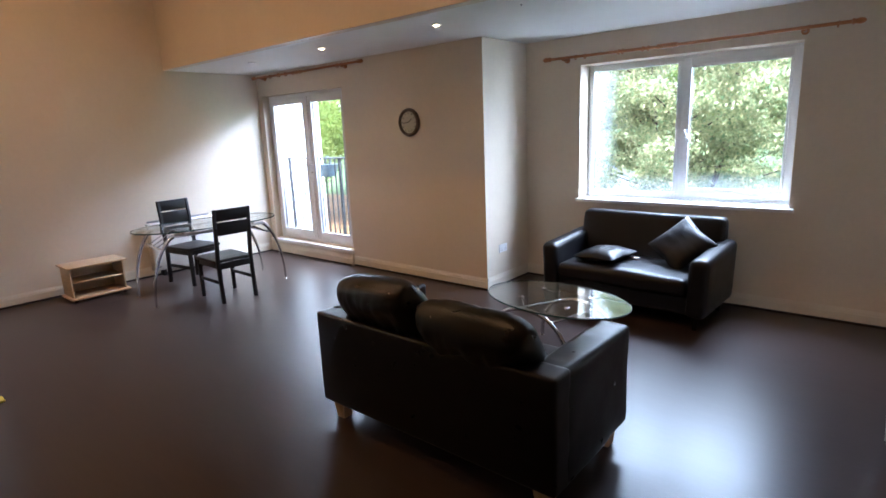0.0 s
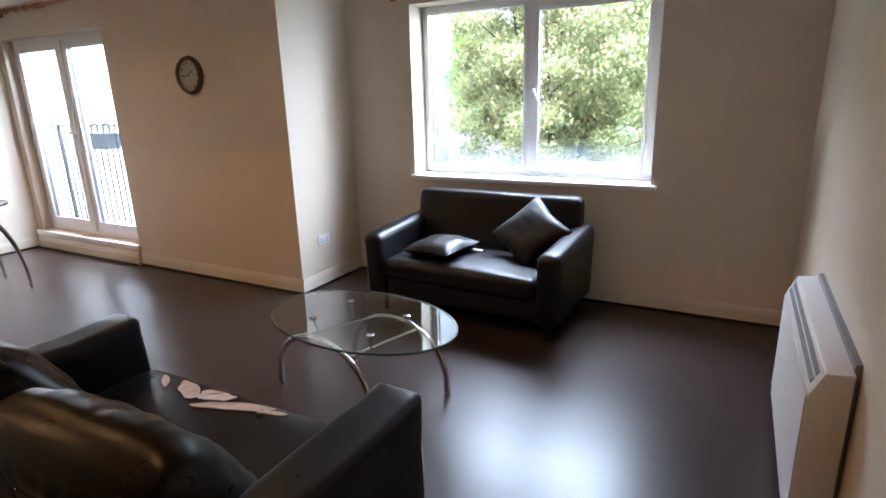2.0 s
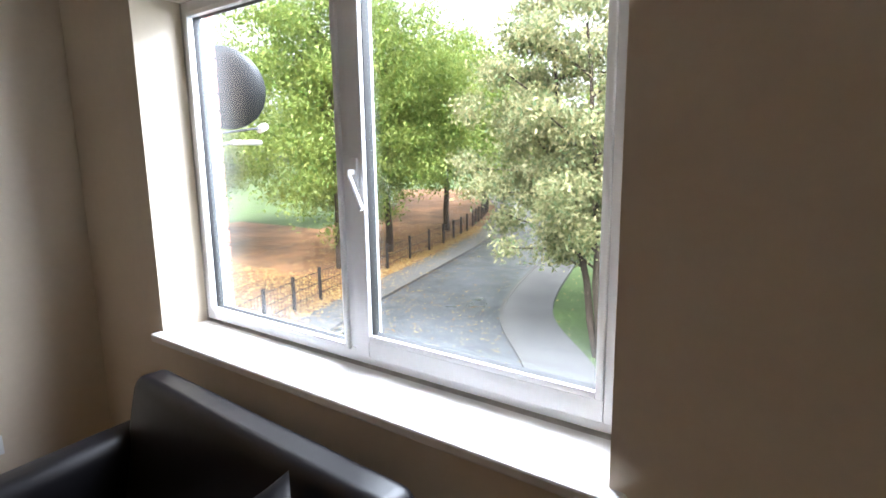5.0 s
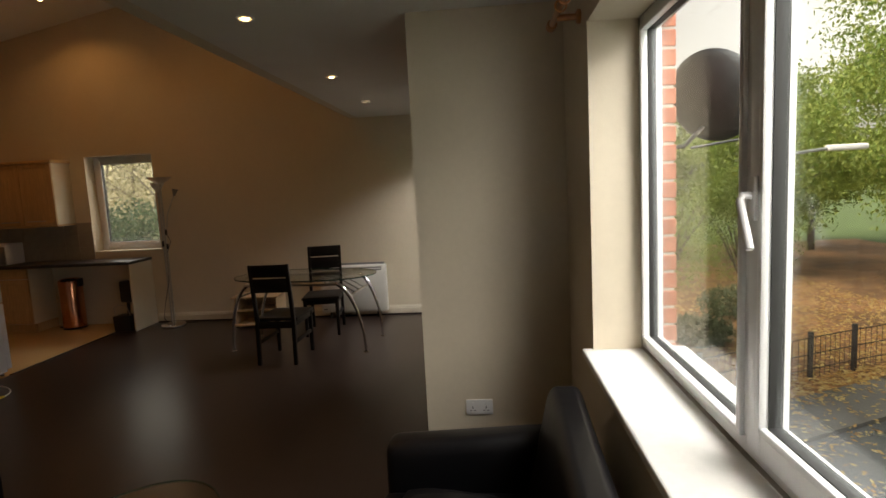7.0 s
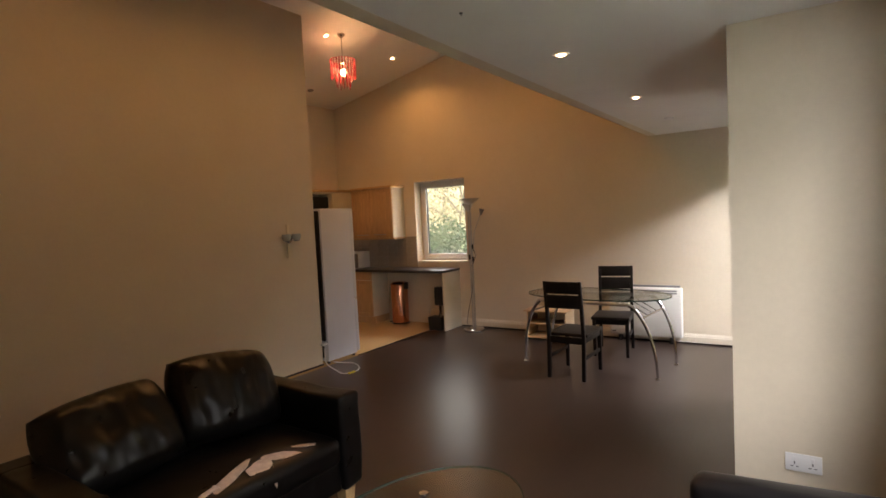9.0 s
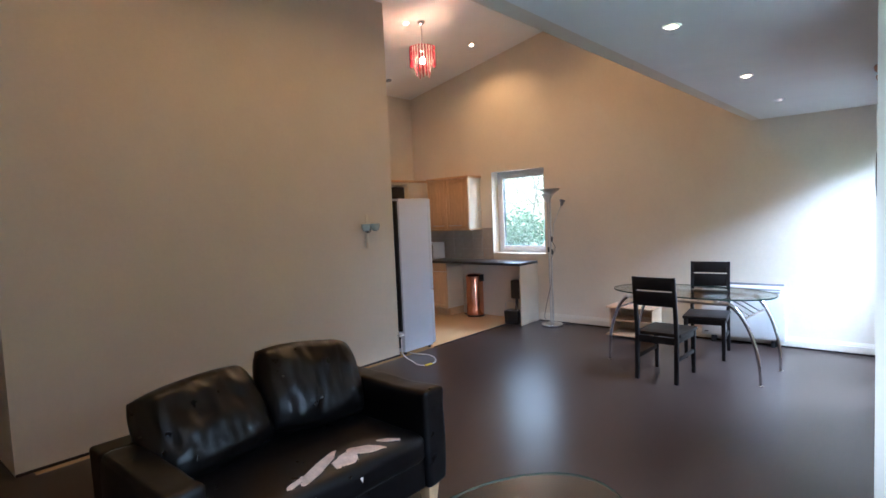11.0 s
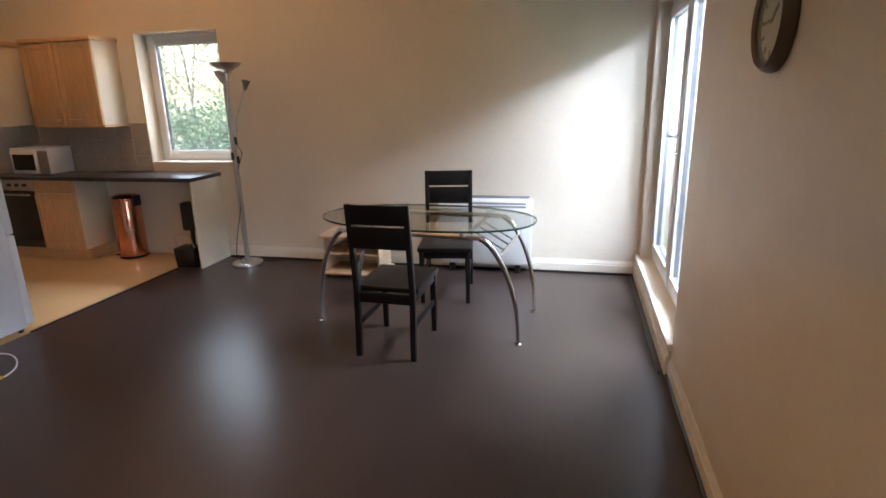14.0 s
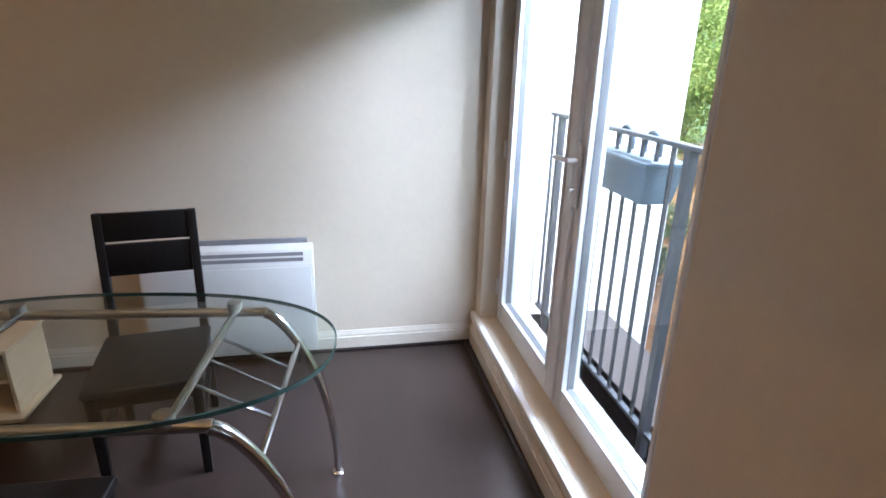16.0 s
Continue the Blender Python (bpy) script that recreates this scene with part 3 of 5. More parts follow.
# ---- curtain poles ----
def curtain_pole(label, x0, x1, y, z, wall_y, rings, group):
    t = thing("curtain_pole", label, "curtain pole", (0, 0, 0), group=group)
    part("rod", one(tube, [(x0, y, z), ((x0 + x1) / 2, y, z - 0.006), (x1, y, z)], 0.014), M_PINE, t)
    prof = [(0.010, 0), (0.022, 0.004), (0.024, 0.014), (0.015, 0.022), (0.021, 0.035), (0.024, 0.055), (0.018, 0.075), (0.006, 0.088)]
    for x, s in ((x0, -1), (x1, 1)):
        bm = one(lathe, prof, 16)
        bm.transform(Matrix.Translation((x, y, z)) @ pose(0, 0, 0, 0, 90 * s, 0))
        part("finial", bm, M_PINE, t)
    for x in (x0 + 0.14, x1 - 0.30):
        bm = one(tube, [(x, wall_y, z - 0.015), (x, y, z - 0.015)], 0.014)
        lathe(bm, [(0.03, 0), (0.03, 0.012), (0.022, 0.018)], 16)
        for v in bm.verts[-48:]:
            v.co = (x + v.co.x, wall_y - v.co.z, z - 0.015 + v.co.y)
        part("bracket", bm, M_PINE, t)
    for x in rings:
        bm = bmesh.new()
        tube(bm, [(x + 0.004 * math.sin(a), y + 0.022 * math.cos(a), z - 0.007 + 0.022 * math.sin(a)) for a in [k * math.pi / 8 for k in range(17)]], 0.005, 8)
        part("ring", bm, M_PINE, t)
    return t


p = curtain_pole("varnished pine curtain pole above the living room window", 4.30, 6.80, 0.69, 2.345, NY, (4.58, 4.68, 5.02, 5.06, 5.25, 5.30, 6.53, 6.72), "curtain poles")
part("sleeve_joint", one(tube, [(5.38, 0.69, 2.34), (5.40, 0.69, 2.34), (5.46, 0.69, 2.34), (5.54, 0.69, 2.34), (5.56, 0.69, 2.34)], 0.022), M_PINE, p)
p = curtain_pole("varnished pine curtain pole above the balcony doors", 0.05, 2.22, -0.09, 2.50, DY, (0.30, 0.42, 0.62, 0.78, 0.95, 1.02, 1.10, 1.85, 1.93), "curtain poles")

# ---- clock ----
t = thing("wall_clock", "round wall clock with a dark brown rim", "clock", (2.935, DY, 1.782))
bm = one(lathe, [(0.152, 0), (0.156, 0.012), (0.150, 0.03), (0.138, 0.042), (0.124, 0.036), (0.118, 0.022), (0.118, 0.008)], 40)
flip = pose(0, 0, 0, 90, 0, 0)
bm.transform(flip)
part("rim", bm, M_CLOCKRIM, t)
bm = one(lathe, [(0.119, 0.010), (0.119, 0.018)], 40)
bm.transform(flip)
part("face", bm, M_CLOCKFACE, t)
for k in range(12):
    a = k * math.pi / 6
    part("hour_mark", one(box, -0.004, -0.021, 0.088, 0.004, -0.0185, 0.108, m=pose(0, 0, 0, 0, math.degrees(a), 0)), M_BLACKP, t)
for ang, ln, wd in ((52, 0.06, 0.005), (-95, 0.085, 0.0035)):
    part("clock_hand", one(box, -wd, -0.026, -0.012, wd, -0.0235, ln, m=pose(0, 0, 0, 0, ang, 0)), M_BLACKP, t)
p = part("pane", one(lathe, [(0.12, 0.03), (0.12, 0.032)], 40), M_PANE_DOOR, t, smooth=False)
p.data.transform(flip)
p.visible_shadow = False

# ---- sockets ----
bm = bmesh.new()
box(bm, RX, 0.199, 0.360, RX + 0.010, 0.349, 0.447, 0.003)
t = tagged(part("wall_socket", bm, M_WHITEP), "white double plug socket on the return wall", "socket")
for yy in (0.237, 0.311):
    part("switch", one(box, RX + 0.010, yy - 0.007, 0.417, RX + 0.0135, yy + 0.007, 0.435, 0.001), M_WHITEP, t)
    for dy, dz, w, h in ((0, 0.403, 0.003, 0.007), (-0.011, 0.385, 0.006, 0.0025), (0.011, 0.385, 0.006, 0.0025)):
        part("pin_hole", one(box, RX + 0.0095, yy + dy - w, dz - h, RX + 0.0108, yy + dy + w, dz + h), M_GREYP, t)


# ---- downlights ----
def downlight(x, y, z, tilt, deep=False):
    t = thing("downlight", "round recessed ceiling downlight, lit", "downlight", (x, y, z), group="ceiling downlights")
    t.matrix_world = pose(x, y, z, tilt, 0, 0)
    drop = -0.016 if deep else -0.007
    tube_bm = bmesh.new()
    rings = [[tube_bm.verts.new((rr * math.cos(k * math.pi / 14), rr * math.sin(k * math.pi / 14), zz)) for k in range(28)]
             for rr, zz in ((0.030, 0.004), (0.030, drop + 0.003), (0.036, drop), (0.045, drop + 0.002), (0.047, 0.004))]
    for lo, hi in zip(rings, rings[1:]):
        for k in range(28):
            tube_bm.faces.new((lo[k], lo[(k + 1) % 28], hi[(k + 1) % 28], hi[k]))
    part("trim_ring", tube_bm, M_WHITEP, t)
    low = -0.003 if deep else -0.012
    part("lens", one(lathe, [(0.006, low), (0.014, low + 0.002), (0.019, low + 0.006), (0.019, 0.006)], 20), M_BULB, t)
    return t


for lx, ly in STRIP[:3]:
    downlight(lx, ly, FLAT, 0, (lx, ly) == STRIP[0])
for lx, ly in SLOPE[:2]:
    downlight(lx, ly, slope_z(ly), math.degrees(math.atan(0.195)))
t = thing("smoke_alarm", "small white ceiling sensor, unlit", "sensor", (0.94, -6.1, slope_z(-6.1)))
t.matrix_world = pose(0.94, -6.1, slope_z(-6.1), math.degrees(math.atan(0.195)), 0, 0)
part("body", one(lathe, [(0.035, -0.02), (0.048, -0.012), (0.048, 0.0)], 24), M_GREYP, t)

t = thing("ceiling_hook", "tiny dark screw eye in the flat white ceiling", "hook", (4.96, -0.93, FLAT))
part("plate", one(lathe, [(0.003, -0.004), (0.008, -0.003), (0.008, 0.001)], 14), M_RAIL, t)
part("eye", one(tube, [(0.004 * math.cos(a), 0, -0.007 + 0.004 * math.sin(a)) for a in [k * math.pi / 6 for k in range(13)]], 0.0012, 6), M_RAIL, t)

# ---- chandelier ----
t = thing("chandelier", "red beaded pendant chandelier, lit", "chandelier", (CH[0], CH[1], CH[2] - 0.28))
top = slope_z(CH[1]) - CH[2] + 0.25
part("cord", one(tube, [(0, 0, 0.40), (0, 0, top)], 0.004, 8), M_GREYP, t)
part("ceiling_rose", one(lathe, [(0.012, top - 0.04), (0.045, top - 0.015), (0.05, top + 0.005)], 20), M_CHROME, t)
bm = bmesh.new()
for z, r in ((0.40, 0.15), (0.34, 0.155)):
    tube(bm, [(r * math.cos(a), r * math.sin(a), z) for a in [k * math.pi / 16 for k in range(33)]], 0.006, 8)
for k in range(4):
    a = k * math.pi / 2
    tube(bm, [(0, 0, 0.40), (0.15 * math.cos(a), 0.15 * math.sin(a), 0.40)], 0.004, 6)
part("ring_frame", bm, M_CHROME, t)
rnd = random.Random(5)


def strand(r, a, z0, n):
    prof = []
    for j in range(n):
        z = z0 - j * 0.025
        prof += [(0.003, z + 0.0115), (0.009, z + 0.006), (0.011, z), (0.009, z - 0.006), (0.003, z - 0.0115)]
    return one(lathe, prof[::-1], 8, (r * math.cos(a), r * math.sin(a), 0))


for k in range(26):
    part("bead_strand", strand(0.155, k * 2 * math.pi / 26, 0.395, 9 + (k % 2)), M_BEAD_RED, t)
for k in range(12):
    part("bead_strand", strand(0.085, k * 2 * math.pi / 12 + 0.2, 0.20, 5 + (k % 3)), M_BEAD_RED, t)
part("bulb", one(lathe, [(0.008, 0.29), (0.028, 0.26), (0.032, 0.235), (0.02, 0.21), (0.006, 0.20)], 16), M_BULB2, t)


# ---- storage heaters ----
def storage_heater(label, length):
    """Local x along the wall, wall at y=0, front towards -y, base at z=0.08."""
    t = thing("storage_heater", label, "heater", group="storage heaters")
    bm = bmesh.new()
    prism(bm, [(-0.018, 0.085), (-0.13, 0.085), (-0.13, 0.62), (-0.095, 0.70), (-0.018, 0.71)], -length / 2, length / 2, 0.004)
    for v in bm.verts:
        y, z, x = v.co.x, v.co.y, v.co.z
        v.co = (x, y, z)
    part("casing", bm, M_HEATER, t)
    part("front_panel", one(box, -length / 2 + 0.01, -0.137, 0.10, length / 2 - 0.01, -0.129, 0.61, 0.003), M_HEATER, t)
    part("back_plate", one(box, -length / 2 + 0.03, -0.02, 0.13, length / 2 - 0.03, 0.0, 0.735, 0.003), M_GREYP, t)
    ang = math.degrees(math.atan2(0.075, 0.035))
    for off in (-0.019, 0.011):
        m = Matrix.Translation((0, -0.1125, 0.6575)) @ pose(0, 0, 0, ang, 0, 0)
        part("grille", one(box, -length / 2 + 0.05, off - 0.002, -0.002, length / 2 - 0.05, off + 0.017, 0.004, m=m), M_GREYP, t)
    for x in (-length / 2 + 0.12, length / 2 - 0.12):
        part("foot", one(box, x - 0.02, -0.12, 0.0, x + 0.02, -0.02, 0.09, 0.003), M_BLACKP, t)
    part("rating_plate", one(box, -length / 2 + 0.03, -0.1385, 0.125, -length / 2 + 0.075, -0.1365, 0.137), M_BLACKP, t)
    return t


h = storage_heater("white storage heater standing against the end wall", 0.86)
h.matrix_world = pose(WX, -1.39, 0, 0, 0, 90) @ Matrix.Diagonal((1, 1, 0.96, 1))
h = storage_heater("white storage heater beside the window corner", 1.04)
h.matrix_world = pose(EX, -0.84, 0, 0, 0, -90)


# ---- sofas ----
def sofa_boxy(at):
    """Low square-armed two-seater with loose back cushions; front towards +y."""
    t = thing("sofa", "black leather two-seater sofa with loose back cushions and torn seat", "sofa", at, 0.0, "sofas")
    W, D, H = 1.57, 0.80, 0.675
    part("back_panel", one(soft_box, -W / 2, -D / 2, 0.12, W / 2, -D / 2 + 0.15, H, 0.018, 0.004), M_LEATHER, t)
    for s in (-1, 1):
        part("arm", one(soft_box, s * W / 2 - (0.17 if s > 0 else 0), -D / 2 + 0.10, 0.12, s * W / 2 + (0 if s > 0 else 0.17), D / 2, H, 0.028, 0.010, 10, seed=s), M_LEATHER, t)
    part("base", one(soft_box, -W / 2 + 0.16, -D / 2 + 0.1, 0.12, W / 2 - 0.16, D / 2 - 0.03, 0.30, 0.02, 0.003), M_LEATHER, t)
    seat = part("seat_cushion", one(soft_box, -W / 2 + 0.172, -D / 2 + 0.12, 0.29, W / 2 - 0.172, D / 2 + 0.01, 0.455, 0.05, 0.010, 9, 4.0, 0.03), M_LEATHER, t)
    rr = random.Random(3)
    for (cx, cy, ln, wd, rz) in ((-0.24, 0.31, 0.21, 0.07, -28), (-0.10, 0.325, 0.16, 0.10, 20), (0.03, 0.29, 0.30, 0.06, 24), (-0.13, 0.372, 0.10, 0.05, 82), (0.15, 0.362, 0.13, 0.045, 84), (-0.40, 0.32, 0.13, 0.028, -35), (0.19, 0.33, 0.12, 0.03, 15)):
        bm = bmesh.new()
        n = 14
        ring = []
        for k in range(n):
            a = 2 * math.pi * k / n
            jit = 0.82 + 0.34 * rr.random()
            ring.append((cx + math.cos(a) * ln / 2 * jit * math.cos(radians(rz)) - math.sin(a) * wd / 2 * jit * math.sin(radians(rz)),
                         cy + math.cos(a) * ln / 2 * jit * math.sin(radians(rz)) + math.sin(a) * wd / 2 * jit * math.cos(radians(rz))))
        prism(bm, ring, 0, 0.004)
        for v in bm.verts:
            u, w = v.co.x / (W / 2 - 0.172), (v.co.y - 0.065) / 0.335
            edge = max(0.0, v.co.y - 0.345)
            v.co.z += 0.457 + 0.03 * max(0, 1 - u * u) * max(0, 1 - w * w) - edge * edge * 14
        part("tear", bm, M_LINING, seat, "torn patch of pale backing")
    for s, lean, hh, sd in ((-1, 31, 0.48, 1.0), (1, 37, 0.46, 6.0)):
        bm = bmesh.new()
        m = Matrix.Translation((s * 0.315, -0.24 if s < 0 else -0.255, 0.705 if s < 0 else 0.672)) @ pose(0, 0, 0, 90 + lean, 0, s * 2) @ pose(0, 0, 0, 0, 0, 7 if s < 0 else -4)
        pillow(bm, 0.66, hh + 0.03, 0.25, m, 44, 0.016, sd, 4.2, 0.0, 0.11)
        part("back_cushion", bm, M_LEATHER, t)
    for x in (-W / 2 + 0.09, W / 2 - 0.09):
        for y in (-D / 2 + 0.08, D / 2 - 0.08):
            bm = bmesh.new()
            box(bm, x - 0.045, y - 0.045, 0.0, x + 0.045, y + 0.045, 0.125, 0.006)
            for v in bm.verts:
                if v.co.z < 0.06:
                    v.co.x, v.co.y = x + (v.co.x - x) * 0.72, y + (v.co.y - y) * 0.72
            part("leg", bm, M_BLOCK, t, "pale wooden block foot")
    return t


sofa_boxy((5.44, -2.335, 0))


def sofa_round(at, rz):
    """Compact two-seater with a tight high back and padded sloping arms; front towards +y."""
    t = thing("sofa", "smooth black leather two-seater sofa beneath the window", "sofa", at, rz, "sofas")
    W, D = 1.48, 0.80
    bm = one(soft_box, -W / 2 + 0.07, -D / 2, 0.14, W / 2 - 0.07, -D / 2 + 0.22, 0.84, 0.055, 0.0025, 8, 2.0)
    for v in bm.verts:
        k = max(0.0, v.co.z - 0.42)
        v.co.y -= 0.02 * k
        v.co.y -= 0.22 * k * min(1.0, max(0.0, (v.co.y + D / 2) / 0.22))
    part("backrest", bm, M_LEATHER2, t)
    for s in (-1, 1):
        x0, x1 = (s * W / 2 - 0.16, s * W / 2) if s > 0 else (s * W / 2, s * W / 2 + 0.16)
        bm = one(soft_box, x0, -D / 2 + 0.02, 0.12, x1, D / 2, 0.585, 0.045, 0.002, 8, s * 3.0)
        for v in bm.verts:
            f = (v.co.y + D / 2) / D
            if v.co.z > 0.3:
                v.co.z += 0.055 * (1 - f) + 0.018 * math.cos((v.co.x - (x0 + x1) / 2) / 0.16 * 2.6)
            v.co.x += s * 0.035 * max(0, v.co.z - 0.15)
        part("arm", bm, M_LEATHER2, t)
    part("base", one(soft_box, -W / 2 + 0.14, -D / 2 + 0.05, 0.13, W / 2 - 0.14, D / 2 - 0.04, 0.30, 0.03, 0.002), M_LEATHER2, t)
    bm = one(soft_box, -W / 2 + 0.158, -D / 2 + 0.16, 0.28, W / 2 - 0.158, D / 2 + 0.01, 0.43, 0.05, 0.007, 12, 7.0, 0.035)
    part("seat_cushion", bm, M_LEATHER2, t)
    for x in (-W / 2 + 0.10, W / 2 - 0.10):
        for y in (-D / 2 + 0.08, D / 2 - 0.10):
            part("leg", one(lathe, [(0.018, 0), (0.020, 0.01), (0.030, 0.14)], 14, (x, y, 0)), M_BLACKWOOD, t)
    return t


S2 = (5.405, 0.275, 0)
sofa_round(S2, 177.8)
bm = bmesh.new()
pillow(bm, 0.44, 0.38, 0.13, Matrix.Translation((5.17, 0.14, 0.505)) @ pose(0, 0, 0, 3, -4, -14), 20, 0.010, 2.0, 2.4, 0.10)
t = tagged(part("scatter_cushion", bm, M_LEATHER2), "black leather scatter cushion lying flat on the sofa seat", "cushion", "scatter cushions")
part("seam", one(tube, [(5.17 + 0.21 * math.sin(radians(14)) * k / 6 * 0.9, 0.14 + 0.19 * math.cos(radians(14)) * k / 6 * 0.9, 0.573 - 0.0016 * k * k) for k in range(-5, 6)], 0.003, 6), M_BLACKP, t)
bm = bmesh.new()
m = Matrix.Translation((5.795, 0.305, 0.628)) @ pose(0, 0, 0, -40, 0, -4) @ pose(0, 0, 0, 90, 0, 0) @ pose(0, 0, 0, 0, 0, 51)
pillow(bm, 0.42, 0.42, 0.14, m, 20, 0.010, 9.0, 2.4, 0.10)
tagged(part("scatter_cushion", bm, M_LEATHER2), "black leather scatter cushion propped on its corner against the sofa back", "cushion", "scatter cushions")
t = tagged(part("remote_control", one(box, -0.075, -0.02, 0, 0.075, 0.02, 0.014, 0.004), M_WHITEP), "slim pale remote control on the sofa seat", "remote")
t.matrix_world = pose(5.38, 0.24, 0.466, 0, 0, -8)


# ---- glass coffee table ----
def oval(rx, ry, n=64, p=2.0):
    return [(rx * abs(math.cos(a)) ** (2 / p) * (1 if math.cos(a) >= 0 else -1), ry * abs(math.sin(a)) ** (2 / p) * (1 if math.sin(a) >= 0 else -1))
            for a in [2 * math.pi * k / n for k in range(n)]]


def glass_top(t, rx, ry, z, th, p=2.0, dx=0.0):
    n = 72
    top = part("tabletop", one(prism, oval(rx, ry, n, p), z - 0.002, z + 0.0), M_TOP, t, "clear oval glass top", smooth=False)
    top.visible_shadow = False
    ring = bmesh.new()
    o, i = oval(rx, ry, n, p), oval(rx - 0.004, ry - 0.004, n, p)
    vs = [[ring.verts.new((*q, zz)) for q in pts] for pts, zz in ((o, z - th), (o, z + 0.001), (i, z + 0.001), (i, z - th))]
    for a, c in zip(vs, vs[1:] + vs[:1]):
        for k in range(n):
            ring.faces.new((a[k], a[(k + 1) % n], c[(k + 1) % n], c[k]))
    rim = part("glass_edge", ring, M_GLASSEDGE, top)
    for o in (top, rim):
        o.data.transform(Matrix.Translation((dx, 0, 0)))
    return top


t = thing("coffee_table", "oval glass coffee table on chrome arched legs", "table", (5.31, -1.055, 0), -7)
glass_top(t, 0.585, 0.37, 0.425, 0.010)


def arch(a, c, h=0.36):
    return [(a[0] + (c[0] - a[0]) * (0.5 - 0.5 * math.cos(math.pi * u)), a[1] + (c[1] - a[1]) * u, 0.008 + h * math.sin(math.pi * u) ** 0.75) for u in [k / 20 for k in range(21)]]


A1, A2 = arch((-0.44, -0.22), (0.27, -0.24)), arch((-0.27, 0.20), (0.43, 0.19))
for a in (A1, A2):
    part("arched_leg", one(tube, a, 0.016, 14), M_CHROME, t)
    for q in (a[0], a[-1]):
        part("foot", one(lathe, [(0.020, 0), (0.020, 0.008), (0.014, 0.016)], 14, (q[0], q[1], 0)), M_CHROME, t)
part("strut", one(tube, [A1[8], A2[7]], 0.010), M_CHROME, t)
part("strut", one(tube, [A1[14], A2[13]], 0.010), M_CHROME, t)
for px, py in ((-0.206, -0.145), (-0.206, 0.145), (0.206, 0.145), (0.206, -0.145)):
    part("pad", one(lathe, [(0.021, 0.410), (0.021, 0.427), (0.016, 0.429)], 18, (px, py, 0)), M_CHROME, t)
    part("post", one(tube, [(px, py, 0.415), (px * 0.92, py * 0.9, 0.33)], 0.007), M_CHROME, t)

# ---- dining table ----
t = thing("dining_table", "oval glass dining table on curved chrome legs", "table", (1.20, -1.622, 0), -5.7)
TZ = 0.768
glass_top(t, 0.425, 0.785, TZ, 0.012, 2.3)
RXD = 0.34
for s in (-1, 1):
    part("rail", one(tube, [(s * RXD, -0.50, TZ - 0.047), (s * RXD, 0.50, TZ - 0.047)], 0.018, 14), M_STEEL, t)
for e in (-1, 1):
    part("cross_tube", one(tube, [(-RXD, e * 0.38, TZ - 0.047), (RXD, e * 0.38, TZ - 0.047)], 0.014), M_CHROME, t)
    hip = []
    for s in (-1, 1):
        leg = [(s * (RXD - 0.043 * u), e * (0.49 + 0.246 * math.sin(u * math.pi / 2)), TZ - 0.05 - (TZ - 0.06) * u ** 1.5) for u in [k / 16 for k in range(17)]]
        part("leg", one(tube, leg, 0.021, 14, 0.012), M_CHROME, t)
        lo = leg[-1]
        part("foot", one(lathe, [(0.024, 0), (0.024, 0.006), (0.012, 0.014)], 16, (lo[0], lo[1], 0)), M_CHROME, t)
        part("pad", one(lathe, [(0.026, TZ - 0.04), (0.026, TZ - 0.005), (0.018, TZ - 0.0025)], 16, (s * RXD, e * 0.38, 0)), M_STEEL, t)
        hip.append(leg[5])
    part("cross_tube", one(tube, hip, 0.011), M_CHROME, t)
    for x in (-0.14, 0.0, 0.14):
        part("rung", one(tube, [(x, e * 0.38, TZ - 0.047), (x, hip[0][1], hip[0][2])], 0.006, 8), M_CHROME, t)


